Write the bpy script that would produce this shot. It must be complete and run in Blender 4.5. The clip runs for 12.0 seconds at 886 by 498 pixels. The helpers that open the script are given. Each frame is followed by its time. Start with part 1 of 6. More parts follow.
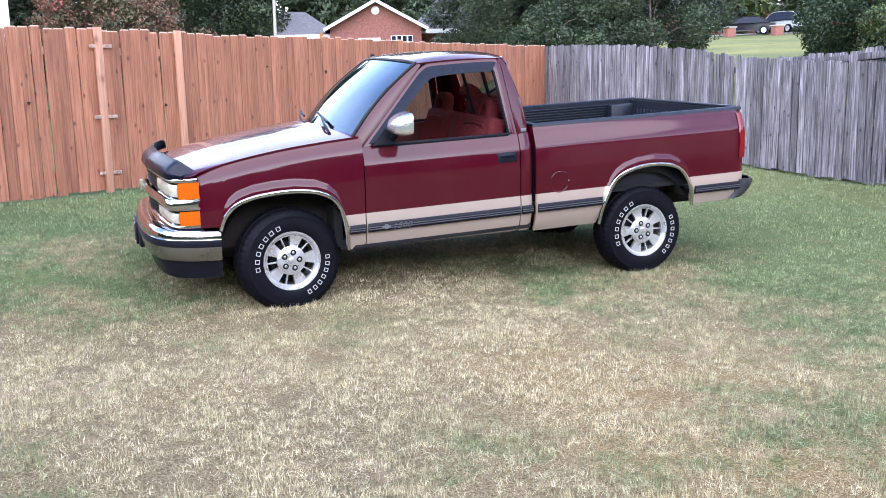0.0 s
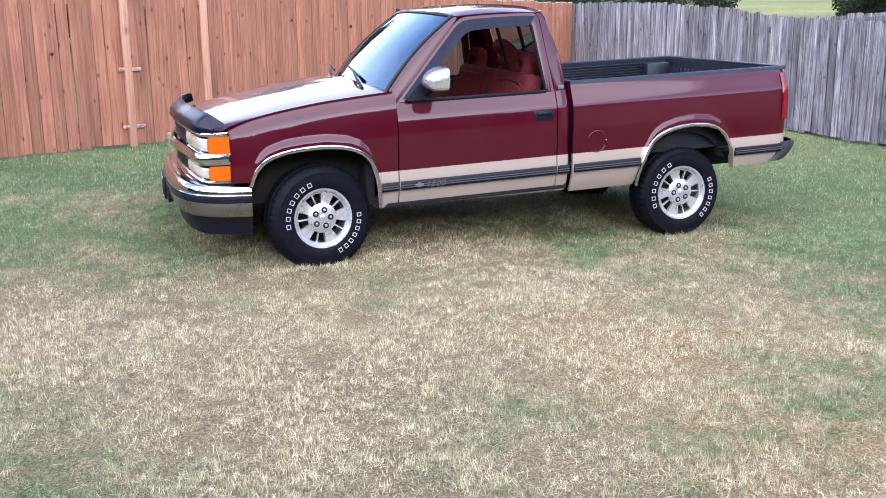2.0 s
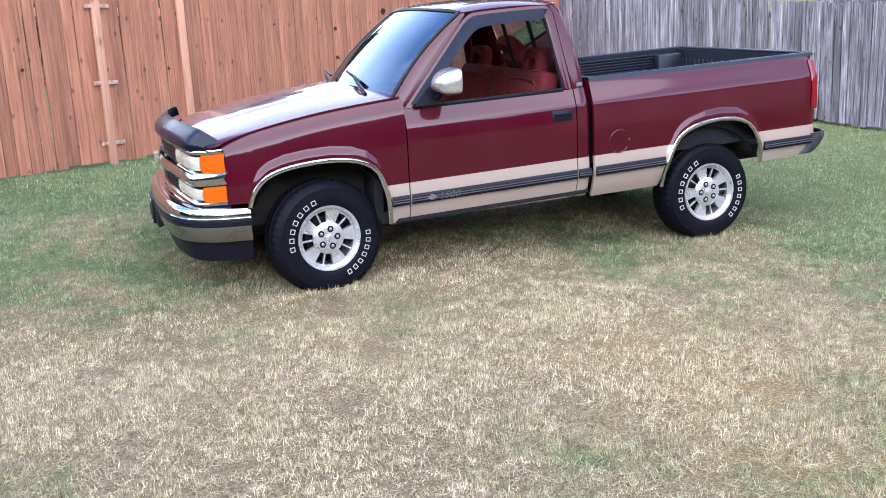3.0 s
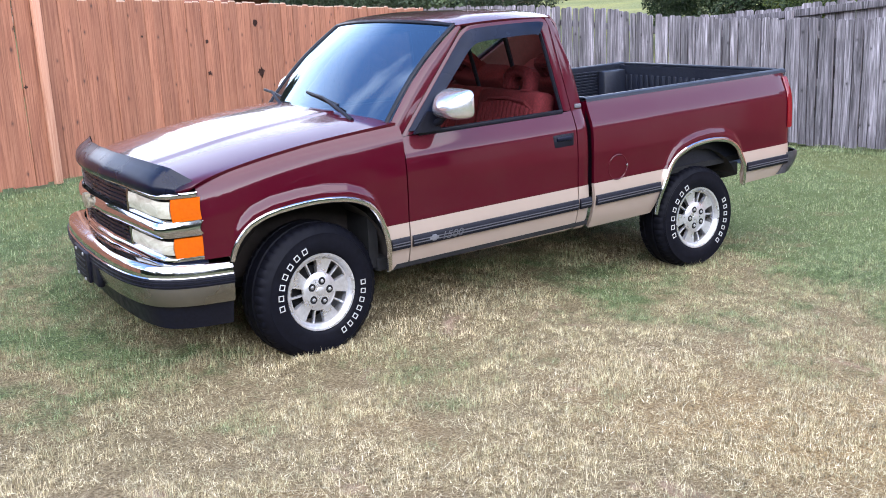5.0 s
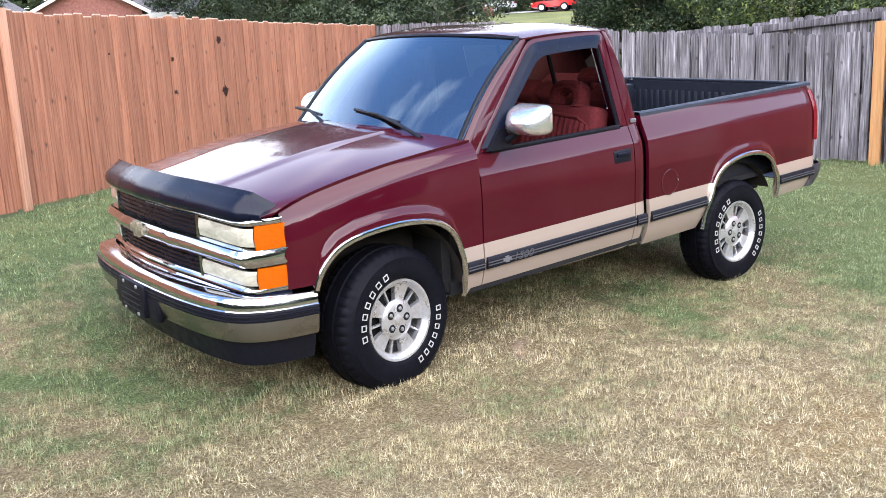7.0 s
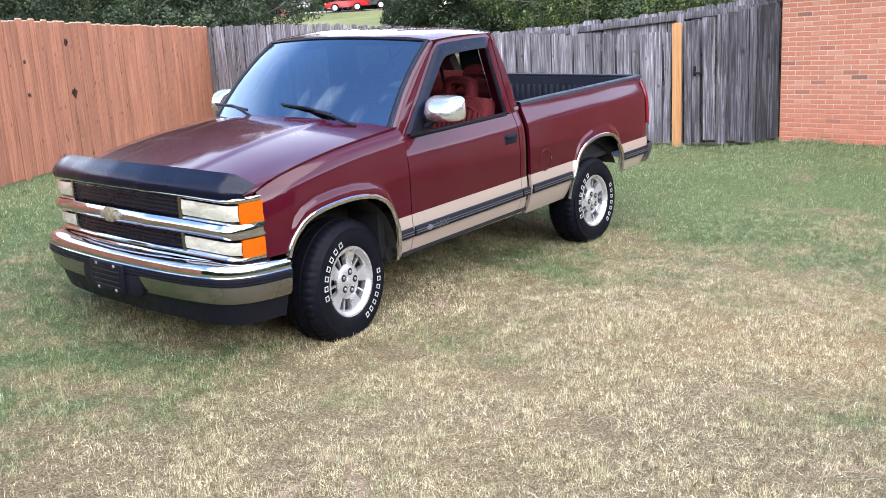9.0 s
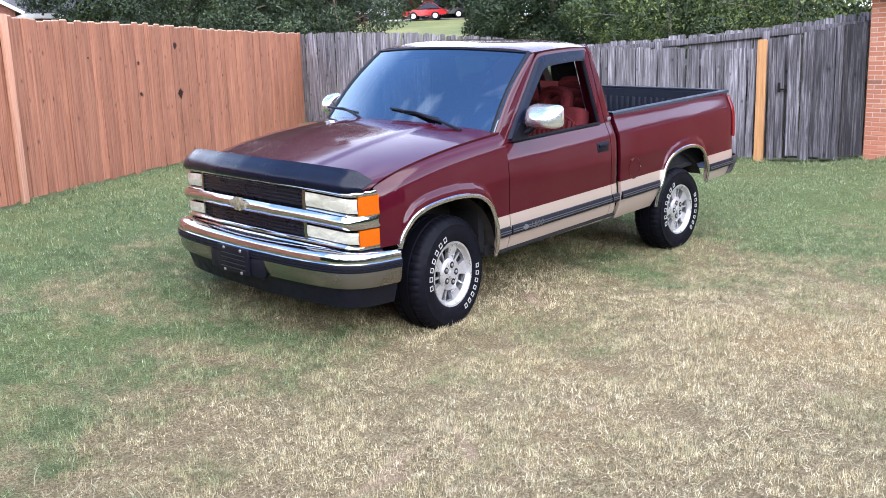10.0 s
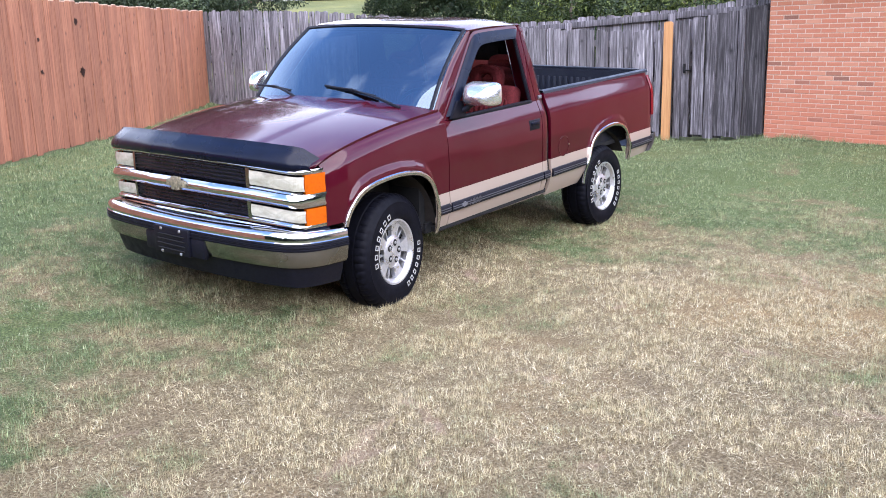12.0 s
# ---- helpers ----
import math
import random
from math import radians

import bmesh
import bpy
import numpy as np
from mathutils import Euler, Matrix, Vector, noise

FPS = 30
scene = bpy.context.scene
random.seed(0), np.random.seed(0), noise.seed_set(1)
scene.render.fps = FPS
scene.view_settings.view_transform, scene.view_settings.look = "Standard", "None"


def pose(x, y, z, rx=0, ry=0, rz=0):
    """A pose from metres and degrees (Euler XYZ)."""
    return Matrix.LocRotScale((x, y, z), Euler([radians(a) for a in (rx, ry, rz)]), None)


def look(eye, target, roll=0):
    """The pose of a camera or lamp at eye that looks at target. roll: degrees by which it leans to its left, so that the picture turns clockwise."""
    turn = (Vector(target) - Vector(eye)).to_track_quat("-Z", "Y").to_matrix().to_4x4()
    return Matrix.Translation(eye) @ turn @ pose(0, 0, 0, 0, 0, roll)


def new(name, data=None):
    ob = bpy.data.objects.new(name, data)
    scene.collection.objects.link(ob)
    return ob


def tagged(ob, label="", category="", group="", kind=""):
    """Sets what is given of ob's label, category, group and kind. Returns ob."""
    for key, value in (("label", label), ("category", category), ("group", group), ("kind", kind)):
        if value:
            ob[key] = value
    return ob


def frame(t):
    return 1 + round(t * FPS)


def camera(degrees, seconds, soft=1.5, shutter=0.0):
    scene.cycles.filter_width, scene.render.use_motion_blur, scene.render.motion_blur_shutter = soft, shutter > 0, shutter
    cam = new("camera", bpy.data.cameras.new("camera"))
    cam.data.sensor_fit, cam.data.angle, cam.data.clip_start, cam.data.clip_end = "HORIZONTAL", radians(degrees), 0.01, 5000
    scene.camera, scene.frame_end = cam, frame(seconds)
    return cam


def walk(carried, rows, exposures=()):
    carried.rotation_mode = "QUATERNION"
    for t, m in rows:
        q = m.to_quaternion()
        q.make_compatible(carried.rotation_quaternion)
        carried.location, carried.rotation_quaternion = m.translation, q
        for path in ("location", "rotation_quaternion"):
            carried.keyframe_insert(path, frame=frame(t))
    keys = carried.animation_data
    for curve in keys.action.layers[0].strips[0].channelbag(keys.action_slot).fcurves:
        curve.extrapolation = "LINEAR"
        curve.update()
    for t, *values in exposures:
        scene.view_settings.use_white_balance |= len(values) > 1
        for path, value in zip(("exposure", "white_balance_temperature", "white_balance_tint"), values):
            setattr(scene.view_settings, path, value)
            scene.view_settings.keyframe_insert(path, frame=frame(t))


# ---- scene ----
cam = camera(51.2, 12.0, soft=0.9)
PATH = [
    (0, (-1.124, -6.705, 1.668), (-0.481, -4.846, 1.308), -1.2),
    (0.5, (-1.128, -6.703, 1.665), (-0.484, -4.845, 1.299), -0.9),
    (1, (-1.135, -6.679, 1.656), (-0.492, -4.825, 1.27), -0.9),
    (1.5, (-1.164, -6.625, 1.652), (-0.539, -4.77, 1.238), -1.0),
    (2, (-1.211, -6.518, 1.637), (-0.604, -4.665, 1.193), -0.5),
    (2.5, (-1.221, -6.246, 1.636), (-0.601, -4.383, 1.255), -1.5),
    (2.7, (-1.224, -6.113, 1.638), (-0.607, -4.257, 1.223), -2.4),
    (4.3, (-1.758, -5.05, 1.675), (-0.954, -3.284, 1.187), -2.9),
    (4.5, (-1.822, -4.935, 1.686), (-0.981, -3.186, 1.202), -3.3),
    (5, (-2.016, -4.59, 1.714), (-0.991, -2.93, 1.273), -2.5),
    (5.5, (-2.207, -4.378, 1.755), (-1.21, -2.713, 1.272), -4.4),
    (6, (-2.283, -4.167, 1.727), (-1.385, -2.418, 1.362), -4.4),
    (6.5, (-2.395, -3.911, 1.706), (-1.383, -2.252, 1.235), -2.6),
    (6.7, (-2.486, -3.846, 1.714), (-1.379, -2.24, 1.274), -2.9),
    (8.3, (-3.478, -3.928, 1.781), (-2.158, -2.471, 1.412), -1.9),
    (8.5, (-3.59, -3.946, 1.778), (-2.236, -2.515, 1.43), -1.9),
    (9, (-3.874, -3.955, 1.78), (-2.369, -2.712, 1.344), -3.2),
    (9.5, (-4.145, -4.065, 1.797), (-2.721, -2.715, 1.408), -2.6),
    (10, (-4.345, -4.08, 1.801), (-2.93, -2.728, 1.39), -1.9),
    (10.5, (-4.488, -4.012, 1.799), (-2.993, -2.751, 1.381), -3.0),
    (11, (-4.59, -3.978, 1.793), (-3.056, -2.75, 1.417), -1.7),
    (11.5, (-4.62, -3.927, 1.787), (-3.095, -2.697, 1.387), -2.2),
    (12, (-4.565, -3.844, 1.778), (-3.011, -2.671, 1.324), -1.4),
]
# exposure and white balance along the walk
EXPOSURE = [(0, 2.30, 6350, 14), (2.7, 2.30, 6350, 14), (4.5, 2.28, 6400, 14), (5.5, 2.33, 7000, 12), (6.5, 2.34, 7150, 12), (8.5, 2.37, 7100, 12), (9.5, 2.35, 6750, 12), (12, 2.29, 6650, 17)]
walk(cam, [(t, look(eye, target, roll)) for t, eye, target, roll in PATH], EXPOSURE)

# ---------------------------------------------------------------- light
SUN_AZ, SUN_EL = 205.0, 50.0
world = bpy.data.worlds.new("sky")
scene.world = world
world.use_nodes = True
wn, wl = world.node_tree.nodes, world.node_tree.links
sky = wn.new("ShaderNodeTexSky")
sky.sky_type, sky.sun_disc = "NISHITA", False
sky.sun_elevation, sky.sun_rotation = radians(SUN_EL), radians(SUN_AZ)
sky.dust_density, sky.air_density, sky.ozone_density = 0.0, 1.0, 7.0
wco = wn.new("ShaderNodeTexCoord")
wmap = wn.new("ShaderNodeMapping")
wmap.inputs["Scale"].default_value = (1.0, 1.0, 2.6)
cl = wn.new("ShaderNodeTexNoise")
cl.inputs["Scale"].default_value, cl.inputs["Detail"].default_value, cl.inputs["Roughness"].default_value = 1.5, 4.0, 0.5
clr = wn.new("ShaderNodeValToRGB")
clr.color_ramp.elements[0].position, clr.color_ramp.elements[1].position = 0.30, 0.75
clr.color_ramp.elements[0].color = (0.4, 0.4, 0.4, 1)
clm = wn.new("ShaderNodeMix")
clm.data_type = "RGBA"
clm.inputs["B"].default_value = (10.2, 10.6, 11.6, 1)
wl.new(wco.outputs["Generated"], wmap.inputs["Vector"])
wl.new(wmap.outputs["Vector"], cl.inputs["Vector"])
wl.new(cl.outputs["Fac"], clr.inputs["Fac"])
wsep = wn.new("ShaderNodeSeparateXYZ")
wz = wn.new("ShaderNodeValToRGB")
wz.color_ramp.elements[0].position, wz.color_ramp.elements[0].color = 0.14, (1, 1, 1, 1)
wz.color_ramp.elements[1].position, wz.color_ramp.elements[1].color = 0.60, (0.0, 0.0, 0.0, 1)
wmul = wn.new("ShaderNodeMath")
wmul.operation = "MULTIPLY"
wl.new(wco.outputs["Generated"], wsep.inputs[0])
wl.new(wsep.outputs[2], wz.inputs["Fac"])
wl.new(clr.outputs["Color"], wmul.inputs[0])
wl.new(wz.outputs["Color"], wmul.inputs[1])
wisp_map = wn.new("ShaderNodeMapping")
wisp_map.inputs["Scale"].default_value, wisp_map.inputs["Rotation"].default_value = (1.2, 4.5, 1.5), (0.3, 0.2, 0.6)
wisp = wn.new("ShaderNodeTexNoise")
wisp.inputs["Scale"].default_value, wisp.inputs["Detail"].default_value = 1.7, 5.0
wisp_ramp = wn.new("ShaderNodeValToRGB")
wisp_ramp.color_ramp.elements[0].position, wisp_ramp.color_ramp.elements[1].position = 0.50, 0.80
wisp_ramp.color_ramp.elements[1].color = (0.36, 0.36, 0.36, 1)
wmax = wn.new("ShaderNodeMath")
wmax.operation = "MAXIMUM"
wl.new(wco.outputs["Generated"], wisp_map.inputs["Vector"])
wl.new(wisp_map.outputs["Vector"], wisp.inputs["Vector"])
wl.new(wisp.outputs["Fac"], wisp_ramp.inputs["Fac"])
wl.new(wmul.outputs[0], wmax.inputs[0])
wl.new(wisp_ramp.outputs["Color"], wmax.inputs[1])
wl.new(wmax.outputs[0], clm.inputs["Factor"])
wl.new(sky.outputs["Color"], clm.inputs["A"])
bg = wn["Background"]
bg.inputs["Strength"].default_value = 0.15
wl.new(clm.outputs["Result"], bg.inputs["Color"])
sun = new("sun", bpy.data.lights.new("sun", "SUN"))
sun.data.energy, sun.data.angle, sun.data.color = 1.55, radians(96), (1.0, 0.95, 0.87)
_az, _el = radians(SUN_AZ), radians(SUN_EL)
sun.matrix_world = look((0, 0, 30), Vector((0, 0, 30)) - Vector((math.sin(_az) * math.cos(_el), math.cos(_az) * math.cos(_el), math.sin(_el))))


# ---------------------------------------------------------------- materials


class Mat:
    """A small builder for node materials."""

    def __init__(self, name, color=(0.5, 0.5, 0.5), rough=0.5, metal=0.0, spec=0.5):
        self.m = bpy.data.materials.new(name)
        self.m.use_nodes = True
        self.n, self.l = self.m.node_tree.nodes, self.m.node_tree.links
        self.p = self.n["Principled BSDF"]
        self.set("Base Color", (*color, 1)), self.set("Roughness", rough), self.set("Metallic", metal), self.set("Specular IOR Level", spec)

    def set(self, key, value):
        if hasattr(value, "links"):
            self.l.new(value, self.p.inputs[key])
        else:
            self.p.inputs[key].default_value = value
        return self

    def node(self, kind, **inputs):
        nd = self.n.new(kind)
        for k, v in inputs.items():
            k = k.replace("_", " ")
            if hasattr(v, "links"):
                self.l.new(v, nd.inputs[k])
            else:
                nd.inputs[k].default_value = v
        return nd

    def coords(self, scale=(1, 1, 1), spin=(0, 0, 0), shift=None):
        tc = self.n.new("ShaderNodeTexCoord")
        mp = self.node("ShaderNodeMapping", Vector=tc.outputs["Object"], Scale=scale, Rotation=spin)
        if shift is not None:
            self.l.new(shift, mp.inputs["Location"])
        return mp.outputs["Vector"]

    def random(self, k=40.0):
        """A shift that differs from object to object, and the random value itself."""
        oi = self.n.new("ShaderNodeObjectInfo")
        mu = self.n.new("ShaderNodeMath")
        mu.operation = "MULTIPLY"
        mu.inputs[1].default_value = k
        self.l.new(oi.outputs["Random"], mu.inputs[0])
        cx = self.n.new("ShaderNodeCombineXYZ")
        for i in range(3):
            self.l.new(mu.outputs[0], cx.inputs[i])
        return cx.outputs[0], oi.outputs["Random"]

    def noise(self, vec, scale, detail=4.0, rough=0.55, dist=0.0):
        return self.node("ShaderNodeTexNoise", Vector=vec, Scale=scale, Detail=detail, Roughness=rough, Distortion=dist).outputs["Fac"]

    def ramp(self, fac, *stops):
        r = self.n.new("ShaderNodeValToRGB")
        self.l.new(fac, r.inputs["Fac"])
        e = r.color_ramp.elements
        while len(e) < len(stops):
            e.new(0.5)
        for s, (pos, c) in zip(e, stops):
            s.position, s.color = pos, (*(c if hasattr(c, "__len__") else (c, c, c)), 1)
        return r.outputs["Color"]

    def mix(self, fac, a, b, blend="MIX"):
        x = self.n.new("ShaderNodeMix")
        x.data_type, x.blend_type = "RGBA", blend
        for key, v in (("Factor", fac), ("A", a), ("B", b)):
            if hasattr(v, "links"):
                self.l.new(v, x.inputs[key])
            else:
                x.inputs[key].default_value = (*v, 1) if hasattr(v, "__len__") else v
        return x.outputs["Result"]

    def math(self, op, a, b=0.0):
        x = self.n.new("ShaderNodeMath")
        x.operation = op
        for i, v in enumerate((a, b)):
            if hasattr(v, "links"):
                self.l.new(v, x.inputs[i])
            else:
                x.inputs[i].default_value = v
        return x.outputs[0]

    def bump(self, height, strength=0.3, dist=0.01):
        b = self.node("ShaderNodeBump", Height=height, Strength=strength, Distance=dist)
        self.l.new(b.outputs["Normal"], self.p.inputs["Normal"])
        return self


def paint(name, color, flake=0.0, coat=1.0, rough=0.35, ior=1.5):
    m = Mat(name, color, rough, flake, 0.05)
    v = m.coords()
    dust = m.noise(v, 3.0, 6, 0.6)
    m.set("Base Color", m.mix(m.ramp(dust, (0.35, 0.0), (0.9, 0.03)), color, (0.22, 0.16, 0.13)))
    m.set("Coat Weight", coat)
    m.set("Coat IOR", ior)
    m.set("Coat Roughness", m.ramp(m.noise(v, 9.0, 5), (0.3, 0.035), (0.8, 0.10)))
    m.bump(m.noise(m.coords(), 1.6, 1), 0.03, 0.02)
    return m.m


def plain(name, color, rough=0.5, metal=0.0, var=0.25, scale=30.0, bump=0.0, spec=0.5):
    m = Mat(name, color, rough, metal, spec)
    v = m.coords()
    f = m.noise(v, scale, 5)
    lo, hi = tuple(c * (1 - var) for c in color), tuple(min(1, c * (1 + var)) for c in color)
    m.set("Base Color", m.ramp(f, (0.3, lo), (0.7, hi)))
    m.set("Roughness", m.ramp(m.noise(v, scale * 0.3, 4), (0.3, max(0.02, rough - 0.1)), (0.75, min(1, rough + 0.12))))
    if bump:
        m.bump(f, bump, 0.004)
    return m.m


MAROON = paint("maroon_paint", (0.049, 0.0005, 0.0066), 0.0, ior=1.42)
TAN = paint("tan_paint", (0.36, 0.285, 0.238), 0.2, 0.8)
CHROME = plain("chrome", (0.58, 0.58, 0.61), 0.07, 1.0, 0.05, 12)
DULL_CHROME = plain("bumper_chrome", (0.30, 0.30, 0.30), 0.22, 1.0, 0.12, 6)
ALLOY = plain("brushed_alloy", (0.60, 0.60, 0.62), 0.33, 0.75, 0.1, 60)
RUBBER = plain("tyre_rubber", (0.0038, 0.0040, 0.0068), 0.58, 0, 0.35, 40, 0.15, 0.09)
TRIM = plain("black_trim", (0.0055, 0.006, 0.011), 0.45, 0, 0.3, 60, 0.1, 0.2)
VISOR = plain("smoked_visor", (0.004, 0.007, 0.018), 0.26, 0, 0.2, 10, 0.0, 0.12)
SHIELD = plain("dark_acrylic", (0.0025, 0.004, 0.013), 0.27, 0, 0.2, 10, 0.0, 0.24)
DARK = plain("underbody_black", (0.0025, 0.0025, 0.0035), 0.9, 0, 0.4, 20, 0.3)
WHITE_LETTER = plain("white_rubber", (0.40, 0.40, 0.39), 0.6, 0, 0.1, 60)
GREY_STRIPE = plain("moulding_stripe", (0.07, 0.07, 0.08), 0.5, 0, 0.2, 50)
RED_CLOTH = plain("red_velour", (0.080, 0.010, 0.012), 0.95, 0, 0.4, 90, 0.4, 0.2)
RED_PLASTIC = plain("red_plastic", (0.055, 0.007, 0.009), 0.6, 0, 0.25, 50, 0.2)
LINER = plain("bed_liner", (0.008, 0.010, 0.017), 0.42, 0, 0.3, 50, 0.15, 0.3)
LAMP_RED = plain("red_lens", (0.14, 0.004, 0.008), 0.12, 0, 0.15, 40)
AMBER = plain("amber_lens", (0.50, 0.085, 0.002), 0.15, 0, 0.12, 60)
BOW = plain("worn_gold", (0.26, 0.23, 0.16), 0.4, 0.3, 0.5, 60)
ARCH_DIRT = plain("arch_dirt", (0.022, 0.017, 0.015), 0.9, 0, 0.5, 9, 0.3)
LIGHT_GREY = plain("silver_print", (0.12, 0.12, 0.13), 0.5, 0, 0.1, 60)


def lamp_lens():
    m = Mat("headlamp_lens", (0.5, 0.5, 0.42), 0.14)
    w = m.node("ShaderNodeTexWave", Vector=m.coords((1, 1, 1)), Scale=30.0, Distortion=1.5)
    w.bands_direction = "Y"
    cloud = m.noise(m.coords((1, 1, 2.2)), 11.0, 4, 0.6, 0.6)
    m.set("Base Color", m.ramp(cloud, (0.32, (0.36, 0.34, 0.265)), (0.50, (0.48, 0.46, 0.37)), (0.68, (0.62, 0.59, 0.48))))
    m.bump(w.outputs["Fac"], 0.07, 0.006)
    m.set("Coat Weight", 0.8)
    return m.m


def glass(name, tint, rough=0.02, ior=2.2, sheen=(1, 1, 1)):
    m = Mat(name, tint, rough)
    m.set("Transmission Weight", 1.0), m.set("IOR", 1.45)
    out = m.n["Material Output"]
    tr = m.node("ShaderNodeBsdfTransparent", Color=(*tint, 1))
    gl = m.node("ShaderNodeBsdfGlossy", Color=(*sheen, 1), Roughness=rough)
    fr = m.node("ShaderNodeFresnel", IOR=ior)
    mx = m.node("ShaderNodeMixShader")
    m.l.new(fr.outputs[0], mx.inputs[0]), m.l.new(tr.outputs[0], mx.inputs[1]), m.l.new(gl.outputs[0], mx.inputs[2])
    m.l.new(mx.outputs[0], out.inputs["Surface"])
    return m.m


LENS = lamp_lens()
GLASS = glass("tinted_glass", (0.30, 0.36, 0.38))
# the reflected sky's blue is painted into the windshield's gloss colour
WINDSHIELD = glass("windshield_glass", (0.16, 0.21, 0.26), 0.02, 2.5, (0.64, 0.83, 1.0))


def board_mat(name, dark, mid, light, knot, stain, tones=(0.76, 1.20), knots=1.5, tip=None):
    m = Mat(name, mid, 0.8)
    sh, rnd = m.random()
    v = m.coords((1, 1, 0.035), shift=sh)
    grain = m.noise(v, 46.0, 6, 0.66, 0.5)
    broad = m.noise(m.coords((1, 1, 0.35), shift=sh), 5.0, 4)
    col = m.ramp(grain, (0.34, dark), (0.5, mid), (0.68, light))
    col = m.mix(m.ramp(broad, (0.35, 0.0), (0.75, 0.6)), col, stain)
    tone = m.ramp(rnd, (0.0, tones[0]), (0.5, (tones[0] + tones[1]) / 2), (1.0, tones[1]))
    col = m.mix(1.0, col, tone, "MULTIPLY")
    ks = m.node("ShaderNodeSeparateXYZ", Vector=m.coords((1, 1, 0.62), shift=sh))
    kv = m.node("ShaderNodeCombineXYZ", X=ks.outputs[0], Y=ks.outputs[2])
    vo = m.node("ShaderNodeTexVoronoi", Vector=kv.outputs[0], Scale=knots)
    vo.voronoi_dimensions = "2D"
    kn = m.ramp(m.math("ADD", vo.outputs["Distance"], m.math("MULTIPLY", m.math("SUBTRACT", grain, 0.5), 0.10)), (0.012, 0.9), (0.034, 0.45), (0.075, 0.0))
    col = m.mix(kn, col, knot)
    if tip:  # raw end grain along the cut tops, with the light on them painted in
        top = m.node("ShaderNodeSeparateXYZ", Vector=m.coords()).outputs[2]
        col = m.mix(m.ramp(m.math("SUBTRACT", m.math("ADD", top, m.math("MULTIPLY", grain, 0.012)), 1.0), (0.889, 0.0), (0.897, 0.65)), col, tip)
    m.set("Base Color", col)
    m.bump(grain, 0.45, 0.004)
    return m.m


RED_WOOD = board_mat("red_stained_wood", (0.170, 0.061, 0.033), (0.315, 0.124, 0.067), (0.42, 0.184, 0.106), (0.06, 0.024, 0.016), (0.215, 0.077, 0.044), (0.82, 1.15), 2.9, (0.72, 0.56, 0.45))
PALE_WOOD = board_mat("pale_stained_wood", (0.36, 0.16, 0.10), (0.50, 0.255, 0.165), (0.58, 0.33, 0.22), (0.2, 0.08, 0.05), (0.48, 0.22, 0.13))
GREY_WOOD = board_mat("weathered_wood", (0.030, 0.026, 0.028), (0.165, 0.15, 0.16), (0.42, 0.385, 0.41), (0.015, 0.012, 0.013), (0.085, 0.072, 0.08), (0.60, 1.32), 2.6)
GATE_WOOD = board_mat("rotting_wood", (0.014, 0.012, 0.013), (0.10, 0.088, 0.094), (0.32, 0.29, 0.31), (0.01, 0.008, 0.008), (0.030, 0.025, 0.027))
DARK_PLANK_WOOD = board_mat("dark_plank_wood", (0.008, 0.007, 0.008), (0.038, 0.032, 0.034), (0.16, 0.145, 0.15), (0.006, 0.005, 0.005), (0.014, 0.011, 0.012))
NEW_WOOD = board_mat("new_lumber", (0.32, 0.145, 0.055), (0.44, 0.215, 0.085), (0.52, 0.28, 0.12), (0.22, 0.09, 0.035), (0.42, 0.20, 0.08))


def lawn_colour(m):
    """Straw, green and bare earth, by the place on the lawn."""
    v = m.coords()
    sep = m.node("ShaderNodeSeparateXYZ", Vector=v)
    away = m.math("SUBTRACT", sep.outputs[0], 0.7)
    dx = m.math("ADD", m.math("MULTIPLY", m.math("MAXIMUM", away, 0.0), 0.265), m.math("MULTIPLY", m.math("MINIMUM", away, 0.0), 0.150))
    dy = m.math("MULTIPLY", m.math("ADD", sep.outputs[1], 1.6), 0.26)
    d2 = m.math("SQRT", m.math("ADD", m.math("MULTIPLY", dx, dx), m.math("MULTIPLY", dy, dy)))
    patch = m.noise(v, 0.75, 5, 0.6, 0.4)
    fine = m.noise(v, 4.2, 5, 0.65, 0.3)
    g = m.math("ADD", m.math("MULTIPLY", d2, 0.80), m.math("ADD", m.math("MULTIPLY", patch, 2.3), m.math("MULTIPLY", fine, 1.5)))
    # blend towards a paler green, growing with x
    thin = m.ramp(m.math("MULTIPLY", sep.outputs[0], 0.1), (0.15, 0.0), (0.50, 1.0))
    return thin, m.math("SUBTRACT", g, 2.33), v


